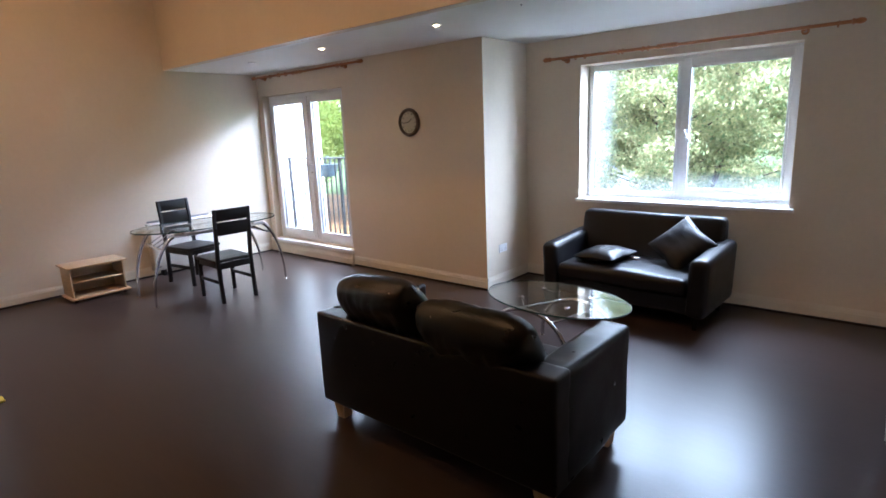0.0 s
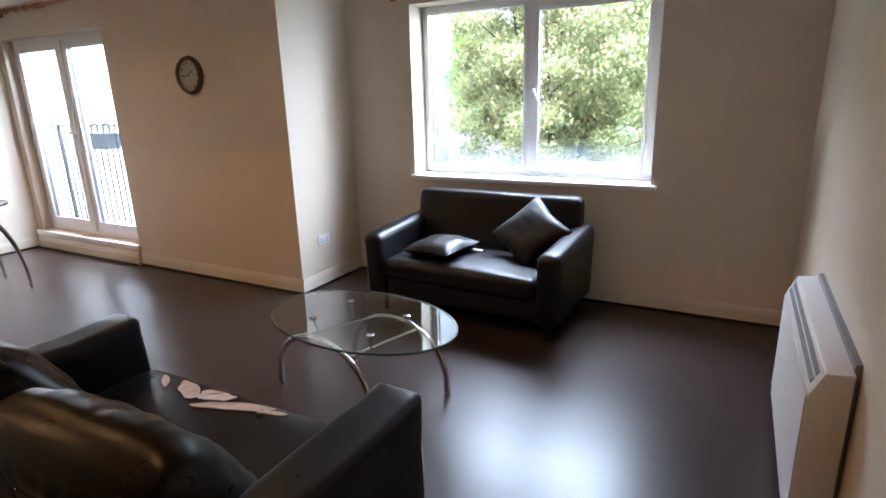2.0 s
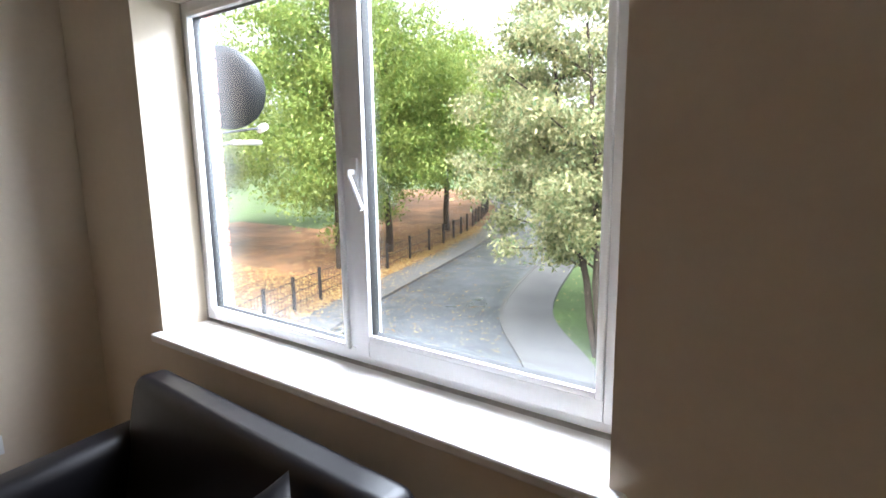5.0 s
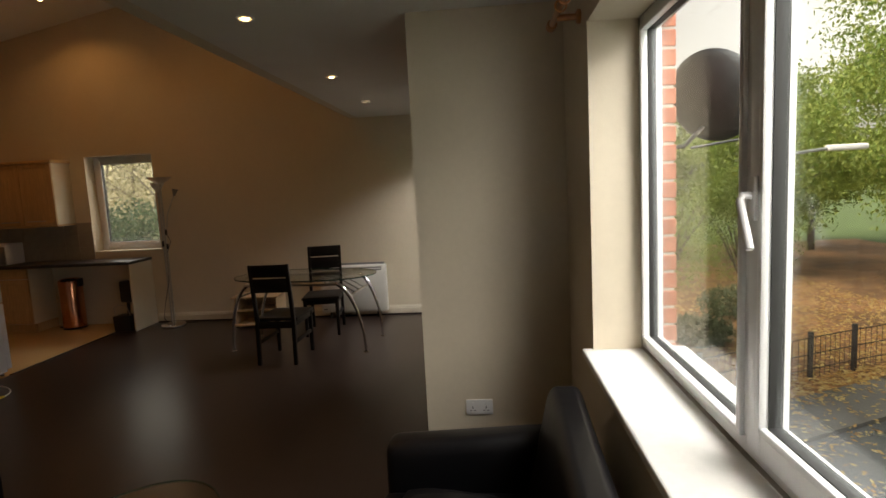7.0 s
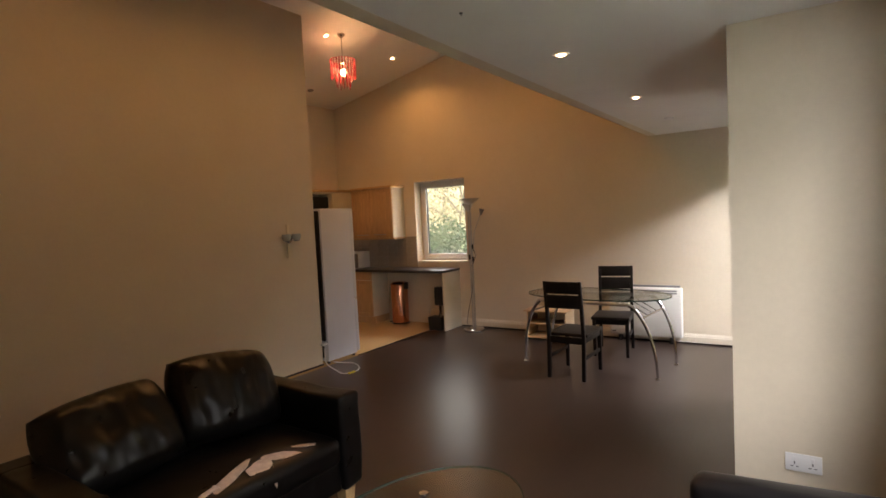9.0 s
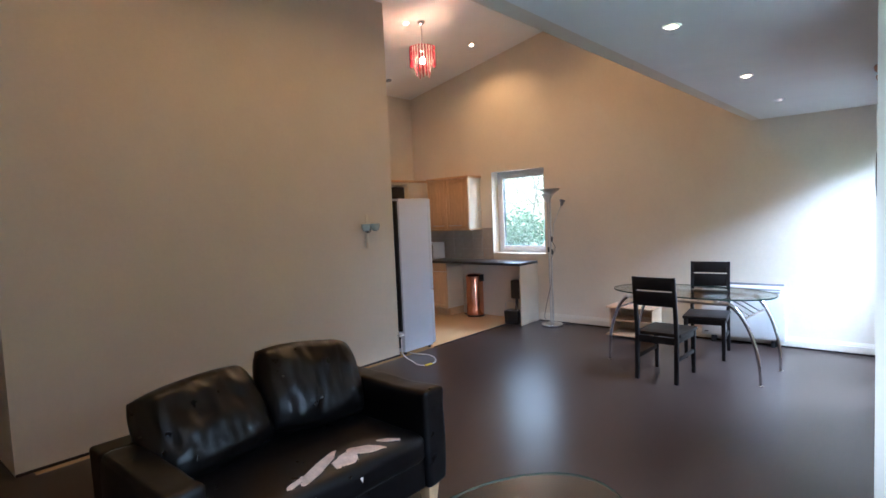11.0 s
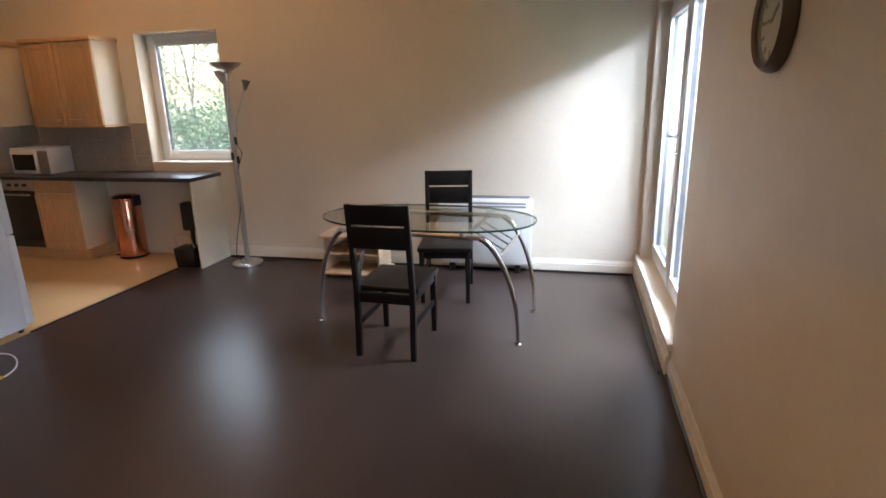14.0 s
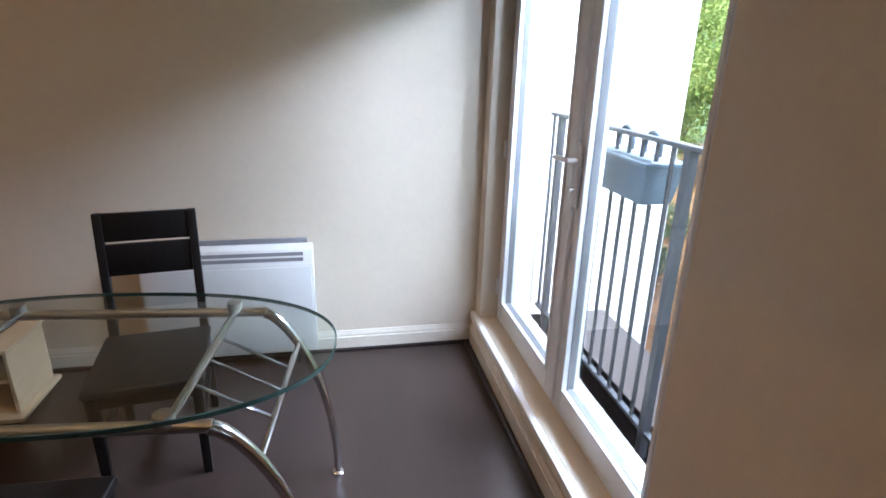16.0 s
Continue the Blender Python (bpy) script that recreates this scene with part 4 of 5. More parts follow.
# ---- dining chairs ----
def dining_chair():
    """Seat front towards +y."""
    t = thing("dining_chair", "black-stained wooden dining chair with a solid slatted back", "chair", group="dining chairs")
    W = 0.40
    for s in (-1, 1):
        bm = bmesh.new()
        pts = [(-0.235, 0.0), (-0.195, 0.0), (-0.172, 0.44), (-0.24, 0.99), (-0.268, 0.99), (-0.212, 0.44)]
        prism(bm, pts, s * W / 2 - (0.034 if s > 0 else 0), s * W / 2 + (0 if s > 0 else 0.034), 0.003)
        for v in bm.verts:
            y, z, x = v.co.x, v.co.y, v.co.z
            v.co = (x, y, z)
        part("back_leg", bm, M_BLACKWOOD, t)
        x = s * (W / 2 - 0.02)
        bm = one(box, x - 0.02, 0.235, 0, x + 0.02, 0.275, 0.425, 0.003)
        for v in bm.verts:
            if v.co.z < 0.2:
                v.co.x, v.co.y = x + (v.co.x - x) * 0.8, 0.255 + (v.co.y - 0.255) * 0.8
        part("front_leg", bm, M_BLACKWOOD, t)
        part("apron", one(box, x - 0.012, -0.19, 0.37, x + 0.012, 0.24, 0.425, 0.002), M_BLACKWOOD, t)
        part("stretcher", one(box, x - 0.010, -0.19, 0.20, x + 0.010, 0.24, 0.235, 0.003), M_BLACKWOOD, t)
    part("apron", one(box, -W / 2 + 0.035, 0.245, 0.37, W / 2 - 0.035, 0.267, 0.425, 0.002), M_BLACKWOOD, t)
    part("apron", one(box, -W / 2 + 0.03, -0.205, 0.36, W / 2 - 0.03, -0.183, 0.425, 0.002), M_BLACKWOOD, t)
    part("seat", one(soft_box, -W / 2 - 0.012, -0.175, 0.425, W / 2 + 0.012, 0.288, 0.458, 0.010, 0.0, 3), M_BLACKWOOD, t)

    def slat(z0, z1):
        bm = one(box, -W / 2 + 0.03, -0.012, z0, W / 2 - 0.03, 0.010, z1, 0.003)
        for v in bm.verts:
            v.co.y += -0.195 - (v.co.z - 0.44) * 0.105 - 0.012 * (1 - (v.co.x / W * 2) ** 2)
        part("back_slat", bm, M_BLACKWOOD, t)

    slat(0.867, 0.988)
    slat(0.717, 0.854)
    return t


c = dining_chair()
c.matrix_world = pose(1.69, -1.708, 0, 0, 0, 88)
copy_thing(c, pose(0.652, -1.60, 0, 0, 0, -82))

# ---- low shelf unit ----
t = thing("television_stand", "low beech veneer shelf unit against the end wall", "shelf unit", (0.26, -2.56, 0), 90)
part("top_board", one(box, -0.30, -0.20, 0.375, 0.30, 0.18, 0.395, 0.003), M_BEECH, t)
part("middle_shelf", one(box, -0.255, -0.15, 0.205, 0.255, 0.16, 0.221, 0.002), M_BEECH, t)
part("bottom_board", one(box, -0.30, -0.20, 0.028, 0.30, 0.18, 0.048, 0.003), M_BEECH, t)
part("back_board", one(box, -0.255, 0.16, 0.048, 0.255, 0.168, 0.375), M_BEECH, t)
for s in (-1, 1):
    part("side_panel", one(box, s * 0.263 - 0.008, -0.155, 0.048, s * 0.263 + 0.008, 0.165, 0.375, 0.002), M_BEECH, t)
    for y in (-0.15, 0.13):
        part("castor", one(lathe, [(0.018, 0), (0.02, 0.014), (0.012, 0.028)], 14, (s * 0.25, y, 0)), M_BLACKP, t)

# ---- floor lamp ----
t = thing("floor_lamp", "brushed steel double uplighter floor lamp with a reading arm", "floor lamp", (0.22, -3.77, 0), 0)
part("base", one(lathe, [(0.15, 0), (0.152, 0.012), (0.15, 0.030), (0.135, 0.042), (0.05, 0.052), (0.02, 0.06)], 32), M_CHROME, t)
part("pole", one(tube, [(0.02, 0.03, 0.03), (0.02, 0.03, 1.85)], 0.0135), M_STEEL, t)
part("pole", one(tube, [(-0.03, -0.035, 0.03), (-0.03, -0.035, 1.76)], 0.0115), M_STEEL, t)
part("bowl", one(lathe, [(0.015, 1.845), (0.06, 1.865), (0.128, 1.908), (0.142, 1.932), (0.128, 1.922), (0.055, 1.878), (0.01, 1.862)], 32, (0.02, 0.03, 0)), M_STEEL, t, "steel uplighter bowl")
part("bowl", one(lathe, [(0.012, 1.745), (0.03, 1.765), (0.07, 1.83), (0.085, 1.865), (0.078, 1.865), (0.028, 1.78), (0.008, 1.76)], 28, (-0.03, -0.035, 0)), M_BOWL, t, "frosted glass bowl")
arm = [(0.02, 0.03, 1.18), (0.0, 0.05, 1.28), (0.03, 0.09, 1.45), (0.03, 0.17, 1.62), (0.03, 0.21, 1.70)]
part("flexible_arm", one(tube, arm, 0.006, 10), M_STEEL, t)
bm = one(lathe, [(0.014, 0), (0.02, 0.03), (0.04, 0.085), (0.036, 0.085), (0.012, 0.02)], 20)
bm.transform(Matrix.Translation((0.03, 0.21, 1.69)) @ pose(0, 0, 0, -14, 0, 0))
part("reading_shade", bm, M_GREYP, t)
for z, x, y in ((1.20, 0.02, 0.045), (1.05, -0.01, -0.03), (1.02, 0.02, 0.045)):
    part("switch", one(tube, [(x, y, z), (x, y, z + 0.07)], 0.014, 10), M_BLACKP, t)
cab = [(0.02, 0.05, 1.2), (0.01, 0.09, 1.12), (0.03, 0.03, 0.95), (0.0, 0.0, 0.6), (-0.02, -0.10, 0.28), (-0.06, -0.16, 0.10), (-0.10, -0.12, 0.01), (-0.14, 0.02, 0.008), (-0.16, 0.25, 0.008)]
part("cable", one(tube, cab, 0.004, 8), M_BLACKP, t)

# ---- wall light ----
t = thing("wall_light", "small unlit glass and metal wall light on the partition", "wall light", (2.945, SY, 1.53))
part("back_plate", one(box, -0.020, 0.0, -0.22, 0.020, 0.012, 0.16, 0.005), M_PANEL, t)
bm = one(lathe, [(0.05, 0), (0.052, 0.012), (0.03, 0.02)], 24)
bm.transform(pose(0, 0.008, 0, -90, 0, 0))
part("rose", bm, M_CHROME, t)
for s in (-1, 1):
    part("arm", one(tube, [(0, 0.02, 0.02), (s * 0.04, 0.05, 0.0), (s * 0.068, 0.06, 0.02)], 0.008), M_CHROME, t)
    part("cup", one(lathe, [(0.012, -0.03), (0.034, -0.022), (0.048, 0.01), (0.05, 0.05), (0.045, 0.05), (0.026, -0.012)], 22, (s * 0.068, 0.066, 0.0)), M_CUP, t, "pale blue glass cup")

# ---- kitchen ----
bm = bmesh.new()
box(bm, WX, KY, 0.862, 0.435, -4.14, 0.90, 0.004)
tagged(part("worktop", bm, M_WORKTOP), "dark speckled worktop along the kitchen wall", "worktop")
tagged(part("end_panel", one(box, WX, -4.168, 0, 0.42, -4.150, 0.862, 0.002), M_PANEL), "cream end panel under the worktop", "panel")
t = thing("base_cabinet", "maple kitchen base cabinet with a drawer over a door", "cabinet", (0, 0, 0), group="base cabinets")
part("body", one(box, WX, -6.10, 0.12, 0.345, -5.585, 0.862, 0.002), M_PANEL, t)
part("plinth", one(box, WX, -6.10, 0.0, 0.30, -5.59, 0.12), M_MAPLE, t)


def shaker(parent, name, x, y0, y1, z0, z1, handle=None, inset=0.055):
    """A framed door facing +x."""
    d = part(name, one(box, x, y0 + 0.002, z0 + 0.002, x + 0.018, y1 - 0.002, z1 - 0.002, 0.003), M_MAPLE, parent)
    sw = one(rect_frame, -y1 + 0.004, -y0 - 0.004, z0 + 0.004, z1 - 0.004, x + 0.018, x + 0.024, inset, 0.002)
    sw.transform(Matrix(((0, 1, 0, 0), (-1, 0, 0, 0), (0, 0, 1, 0), (0, 0, 0, 1))))
    part("door_rim", sw, M_MAPLE, d)
    if handle:
        hz, h0, h1 = handle
        part("handle", one(tube, [(x + 0.02, h0, hz), (x + 0.045, h0 + 0.01, hz), (x + 0.045, h1 - 0.01, hz), (x + 0.02, h1, hz)], 0.006, 8), M_STEEL, d)
    return d


shaker(t, "drawer", 0.345, -6.10, -5.585, 0.72, 0.86, None, 0.03)
shaker(t, "door", 0.345, -6.10, -5.585, 0.125, 0.715)
t = thing("oven", "built-in black and steel oven below the worktop", "oven")
part("body", one(box, WX, KY, 0.12, 0.34, -6.105, 0.862), M_BLACKP, t)
part("control_panel", one(box, 0.34, KY, 0.74, 0.362, -6.107, 0.86, 0.003), M_STEEL, t)
part("door", one(box, 0.34, KY, 0.20, 0.365, -6.107, 0.735, 0.004), M_DARKGLASS, t)
part("handle", one(tube, [(0.395, KY + 0.02, 0.70), (0.395, -6.13, 0.70)], 0.009), M_STEEL, t)
for y in (-6.2, -6.3, -6.4):
    part("knob", one(tube, [(0.36, y, 0.80), (0.385, y, 0.80)], 0.018), M_BLACKP, t)
part("plinth", one(box, WX, KY, 0.0, 0.30, -6.105, 0.12), M_MAPLE, t)

t = thing("wall_cabinet", "maple kitchen wall cabinet with two framed doors", "cabinet", group="wall cabinets")
part("body", one(box, WX, -6.0, 1.40, 0.255, -5.15, 2.19, 0.002), M_PANEL, t)
shaker(t, "door", 0.255, -5.595, -5.15, 1.40, 2.19, (1.455, -5.54, -5.30))
shaker(t, "door", 0.255, -6.0, -5.598, 1.40, 2.19, (1.455, -5.90, -5.66))
part("cornice", one(box, WX, -6.0, 2.19, 0.295, -5.125, 2.23, 0.008), M_MAPLE, t)
part("pelmet", one(box, WX, -6.0, 1.375, 0.268, -5.145, 1.40, 0.004), M_MAPLE, t)
t = thing("wall_cabinet", "maple corner wall cabinet run with an open niche", "cabinet", group="wall cabinets")
bm = bmesh.new()
box(bm, WX, KY, 1.40, 0.45, -6.27, 2.19, 0.002)
box(bm, 0.45, KY, 1.40, 0.95, -6.27, 1.92, 0.002)
box(bm, 0.45, KY, 2.165, 0.95, -6.27, 2.19, 0.002)
box(bm, 0.95, KY, 1.40, 2.0, -6.27, 2.19, 0.002)
part("body", bm, M_PANEL, t)
for a, c, top in ((0.455, 0.945, 1.915), (0.955, 1.475, 2.188), (1.478, 1.998, 2.188)):
    d = part("door", one(box, a, -6.27, 1.402, c, -6.252, top, 0.003), M_MAPLE, t)
    part("door_rim", one(rect_frame, a + 0.003, c - 0.003, 1.405, top - 0.003, -6.252, -6.246, 0.055, 0.002), M_MAPLE, d)
    part("handle", one(tube, [(a + 0.1, -6.25, 1.455), (a + 0.11, -6.225, 1.455), (c - 0.15, -6.225, 1.455), (c - 0.14, -6.25, 1.455)], 0.006, 8), M_STEEL, d)
part("cornice", one(box, WX, KY, 2.19, 2.02, -6.235, 2.23, 0.008), M_MAPLE, t)
tagged(part("storage_basket", one(box, 0.50, -6.55, 1.922, 0.90, -6.30, 2.12, 0.02), M_BLACKWOOD), "dark woven storage box in the open niche", "box")

t = thing("microwave_oven", "small white microwave oven on the worktop", "microwave", (0, 0, 0))
part("body", one(box, WX + 0.03, -6.42, 0.902, 0.265, -5.93, 1.175, 0.006), M_WHITEGOODS, t)
part("door", one(box, 0.265, -6.41, 0.912, 0.282, -6.06, 1.145, 0.004), M_WHITEGOODS, t)
part("door_glass", one(box, 0.282, -6.38, 0.945, 0.285, -6.10, 1.11, 0.001), M_DARKGLASS, t)
part("control_panel", one(box, 0.265, -6.05, 0.912, 0.282, -5.937, 1.145, 0.003), M_GREYP, t)

t = thing("pedal_bin", "tall round copper pedal bin on the kitchen floor", "bin", (0.105, -5.225, 0), 0)
part("body", one(lathe, [(0.135, 0.02), (0.138, 0.05), (0.138, 0.62), (0.134, 0.63)], 40), M_COPPER, t)
part("lid", one(lathe, [(0.141, 0.625), (0.141, 0.645), (0.108, 0.672), (0.03, 0.682)], 40), M_COPPER, t)
part("base_ring", one(lathe, [(0.142, 0), (0.142, 0.022)], 40), M_BLACKP, t)
part("hinge", one(box, -0.04, 0.128, 0.56, 0.04, 0.16, 0.67, 0.006), M_BLACKP, t)
part("pedal", one(box, 0.02, -0.175, 0.015, 0.07, -0.12, 0.03, 0.004), M_BLACKP, t)

t = thing("dustpan_set", "black upright dustpan and brush with wire handle", "dustpan", (0.33, -4.34, 0), 0)
bm = one(box, -0.085, -0.11, 0.0, 0.085, 0.11, 0.20, 0.012)
for v in bm.verts:
    if v.co.z > 0.1:
        v.co.x *= 1.08
        v.co.y *= 1.08
part("pan", bm, M_BLACKP, t)
part("wire_handle", one(tube, [(0.05, -0.10, 0.2), (0.05, -0.11, 0.30), (0.05, -0.05, 0.34), (0.05, 0.06, 0.33), (0.05, 0.10, 0.2)], 0.005, 8), M_STEEL, t)
part("brush_stick", one(tube, [(-0.03, 0.02, 0.02), (-0.05, 0.03, 0.46)], 0.02), M_BLACKP, t)
part("brush_head", one(box, -0.115, -0.05, 0.36, 0.0, 0.11, 0.64, 0.02), M_BLACKP, t)

# splash-back tiles
back = setting("splashback", one(box, WX, KY, 0.90, WX + 0.005, -4.932, 1.398), M_GROUT, "grey tiled splash-back")

t = thing("fridge_freezer", "tall white fridge freezer, back coils towards the partition end", "fridge", (0, 0, 0))
part("body", one(box, 1.985, -5.02, 0.03, 2.48, -4.455, 1.855, 0.008), M_WHITEGOODS, t)
part("door", one(box, 1.925, -5.015, 0.72, 1.983, -4.46, 1.85, 0.010), M_WHITEGOODS, t)
part("door", one(box, 1.925, -5.015, 0.05, 1.983, -4.46, 0.712, 0.010), M_WHITEGOODS, t)
part("back_plate", one(box, 2.482, -5.0, 0.28, 2.505, -4.475, 1.83, 0.003), M_BLACKP, t)
bm = bmesh.new()
tube(bm, [(2.525, -4.99 + 0.5 * (k % 2), 0.35 + 0.055 * (k // 2) * 1.8) for k in range(30)], 0.006, 8)
part("coil", bm, M_BLACKP, t)
bm = bmesh.new()
lathe(bm, [(0.05, 0.06), (0.085, 0.09), (0.085, 0.20), (0.05, 0.24)], 20, (2.46, -4.60, 0))
part("compressor", bm, M_BLACKP, t)
part("bracket", one(box, 2.482, -4.52, 0.235, 2.56, -4.46, 0.26, 0.003), M_WHITEP, t)
for x in (2.02, 2.45):
    for y in (-4.99, -4.49):
        part("foot", one(lathe, [(0.018, 0), (0.018, 0.03)], 12, (x, y, 0)), M_BLACKP, t)
loop = [(2.53, -4.47, 0.20), (2.55, -4.44, 0.06), (2.56, -4.38, 0.008), (2.66, -4.16, 0.008), (2.72, -4.02, 0.008), (2.66, -3.93, 0.008), (2.52, -3.95, 0.008), (2.40, -4.07, 0.008), (2.34, -4.22, 0.008), (2.38, -4.36, 0.008), (2.46, -4.43, 0.03)]
fine = []
for k in range(len(loop) - 1):
    p0, p1, p2, p3 = (Vector(loop[max(0, min(len(loop) - 1, k + j))]) for j in (-1, 0, 1, 2))
    for u in (0, 0.25, 0.5, 0.75):
        fine.append(0.5 * ((2 * p1) + (p2 - p0) * u + (2 * p0 - 5 * p1 + 4 * p2 - p3) * u * u + (3 * p1 - p0 - 3 * p2 + p3) * u ** 3))
part("power_cable", one(tube, fine, 0.0055, 8), M_WHITEP, t, "white mains cable looped on the floor")
part("cable_tag", one(box, 2.60, -3.95, 0.004, 2.70, -3.915, 0.018, 0.004), M_YELLOW, t, "yellow tag")


# ---- outside the window: brick edge, dish, railing ----
GZ = -3.2
bm = bmesh.new()
holed(bm, "x", NY + 0.20, NY + 0.335, RX, EX + 0.25, GZ, 3.0, [(LW[0], LW[1], LW[2], LW[3])])
outer = setting("wall_outer", bm, M_MORTAR, "red brick outer wall")
outer2 = setting("wall_outer_return", one(box, RX - 0.31, DY + 0.30, GZ, RX - 0.30, NY + 0.31, 3.0), M_MORTAR, "brick outer wall of the return")
outer3 = setting("wall_outer_door", one(holed, "x", DY + 0.30, DY + 0.31, WX - 0.3, RX - 0.31, GZ, 3.0, [FD]), M_MORTAR, "brick outer wall")
setting("window_sill_outer", one(box, LW[0], FY + 0.04, LW[2] - 0.03, LW[1], NY + 0.38, LW[2] + 0.012, 0.005), M_UPVC, "white outer sill")

t = thing("satellite_dish", "dark grey satellite dish on the outer wall", "satellite dish", (4.11, 1.125, 1.965))
bm = bmesh.new()
lathe(bm, [(0.001, 0.0), (0.08, 0.006), (0.16, 0.026), (0.22, 0.052), (0.255, 0.076), (0.258, 0.084), (0.25, 0.082), (0.21, 0.058), (0.10, 0.018), (0.001, 0.008)], 40)
bm.transform(Matrix.Translation((0.05, 0.285, 0.02)) @ pose(0, 0, 0, -72, 0, 40) @ Matrix.Scale(0.86, 4))
part("reflector", bm, M_DISH, t)
part("mount", one(tube, [(0.0, 0, -0.2), (0.02, 0.2, -0.19), (0.05, 0.28, -0.10)], 0.011), M_DISH, t)
part("feed_arm", one(tube, [(0.05, 0.22, -0.20), (0.03, 0.54, -0.16)], 0.007), M_RAIL, t)
part("feed_head", one(tube, [(0.04, 0.52, -0.17), (0.03, 0.57, -0.15)], 0.022), M_WHITEP, t)

t = thing("balcony_railing", "dark painted steel balcony railing outside the doors", "railing", (0, 0, 0))
part("top_rail", one(box, -0.25, 0.43, 1.345, 2.20, 0.47, 1.365, 0.004), M_RAIL, t)
part("bottom_rail", one(box, -0.25, 0.435, 0.12, 2.20, 0.465, 0.14, 0.003), M_RAIL, t)
for k in range(23):
    x = -0.22 + k * 0.109
    thick = 0.018 if k % 11 in (1, ) else 0.007
    part("post" if thick > 0.01 else "bar", one(box, x - thick, 0.45 - thick, 0.0 if thick > 0.01 else 0.14, x + thick, 0.45 + thick, 1.345), M_RAIL, t)
setting("balcony_slab", one(box, WX - 0.3, 0.31, -0.25, RX - 0.31, 0.62, 0.0), M_CONCRETE, "pale concrete balcony slab")
t = thing("hanging_planter", "slate-grey planter box hooked over the railing", "planter", (0.69, 0.47, 1.09))
bm = one(box, -0.23, -0.09, 0.0, 0.23, 0.09, 0.17, 0.008)
for v in bm.verts:
    if v.co.z < 0.08:
        v.co.x *= 0.84
        v.co.y *= 0.8
part("trough", bm, M_SLATEPOT, t)
part("rim", one(box, -0.24, -0.10, 0.158, 0.24, 0.10, 0.178, 0.004), M_SLATEPOT, t)
for s in (-1, 1):
    part("hook", one(tube, [(s * 0.11 + 0.06 * math.cos(a), 0.0, 0.22 + 0.065 * math.sin(a)) for a in [k * math.pi / 8 for k in range(-1, 10)]], 0.012, 8), M_SLATEPOT, t)


# ---- ground, road, park ----
setting("ground", one(box, -400, -400, GZ - 0.3, 400, 400, GZ), M_GRASS, "park lawn reaching the horizon")


def ribbon(left, right, z0, z1):
    bm = bmesh.new()
    prism(bm, list(left) + list(reversed(right)), z0, z1)
    return bm


def spline(pts, n=8):
    out = []
    for k in range(len(pts) - 1):
        p0, p1, p2, p3 = (Vector(pts[max(0, min(len(pts) - 1, k + j))]) for j in (-1, 0, 1, 2))
        for u in range(n):
            u /= n
            out.append(0.5 * ((2 * p1) + (p2 - p0) * u + (2 * p0 - 5 * p1 + 4 * p2 - p3) * u * u + (3 * p1 - p0 - 3 * p2 + p3) * u ** 3))
    out.append(Vector(pts[-1]))
    return [(p.x, p.y) for p in out]


def shifted(line, d):
    out = []
    for k, (x, y) in enumerate(line):
        (ax, ay), (bx, by) = line[max(0, k - 1)], line[min(len(line) - 1, k + 1)]
        ln = math.hypot(bx - ax, by - ay)
        out.append((x - (by - ay) / ln * d, y + (bx - ax) / ln * d))
    return out


LEFT = spline([(-1.2, 2.6), (-2.2, 4.8), (-3.4, 7.5), (-4.8, 10.9), (-6.1, 15.3), (-8.6, 24.0), (-11.2, 31.0), (-18, 44), (-34, 66)])
RIGHT = spline([(16, 6.0), (8.0, 6.6), (3.4, 8.0), (1.2, 10.4), (-1.6, 14.3), (-4.0, 22), (-6.5, 30), (-12, 44), (-28, 66)])
road = ribbon(LEFT, [(14, 2.6), (16, 6.0)] + RIGHT[1:], GZ, GZ + 0.03)
setting("road", road, M_ASPHALT, "wet grey asphalt road curving past a park")
setting("pavement", ribbon(shifted(LEFT, 1.35), shifted(LEFT, 0.12), GZ, GZ + 0.10), M_PAVE, "dark pavement along the park fence")
setting("kerb", ribbon(shifted(LEFT, 0.12), LEFT, GZ, GZ + 0.12), M_KERBSTONE, "stone kerb")
setting("kerb", ribbon(RIGHT, shifted(RIGHT, -0.12), GZ, GZ + 0.12), M_KERBSTONE, "stone kerb at the corner")
setting("pavement", ribbon(shifted(RIGHT, -0.12), shifted(RIGHT, -1.6), GZ, GZ + 0.10), M_PAVE, "pavement at the corner")
setting("ground_litter", ribbon(shifted(LEFT, 12.0), shifted(LEFT, 1.35), GZ, GZ + 0.05), M_LITTER, "park edge covered in fallen orange leaves")
setting("ground_litter", one(box, -30, 6.0, GZ, -10.5, 24, GZ + 0.035), M_LITTER, "leaf-covered park floor under the trees")
setting("pavement", one(box, -16, -12, GZ, 4.0, 2.0, GZ + 0.04), M_KERB, "pale paved ground beside the building")

# fallen leaves lying loose on road and pavement
rng = np.random.default_rng(4)


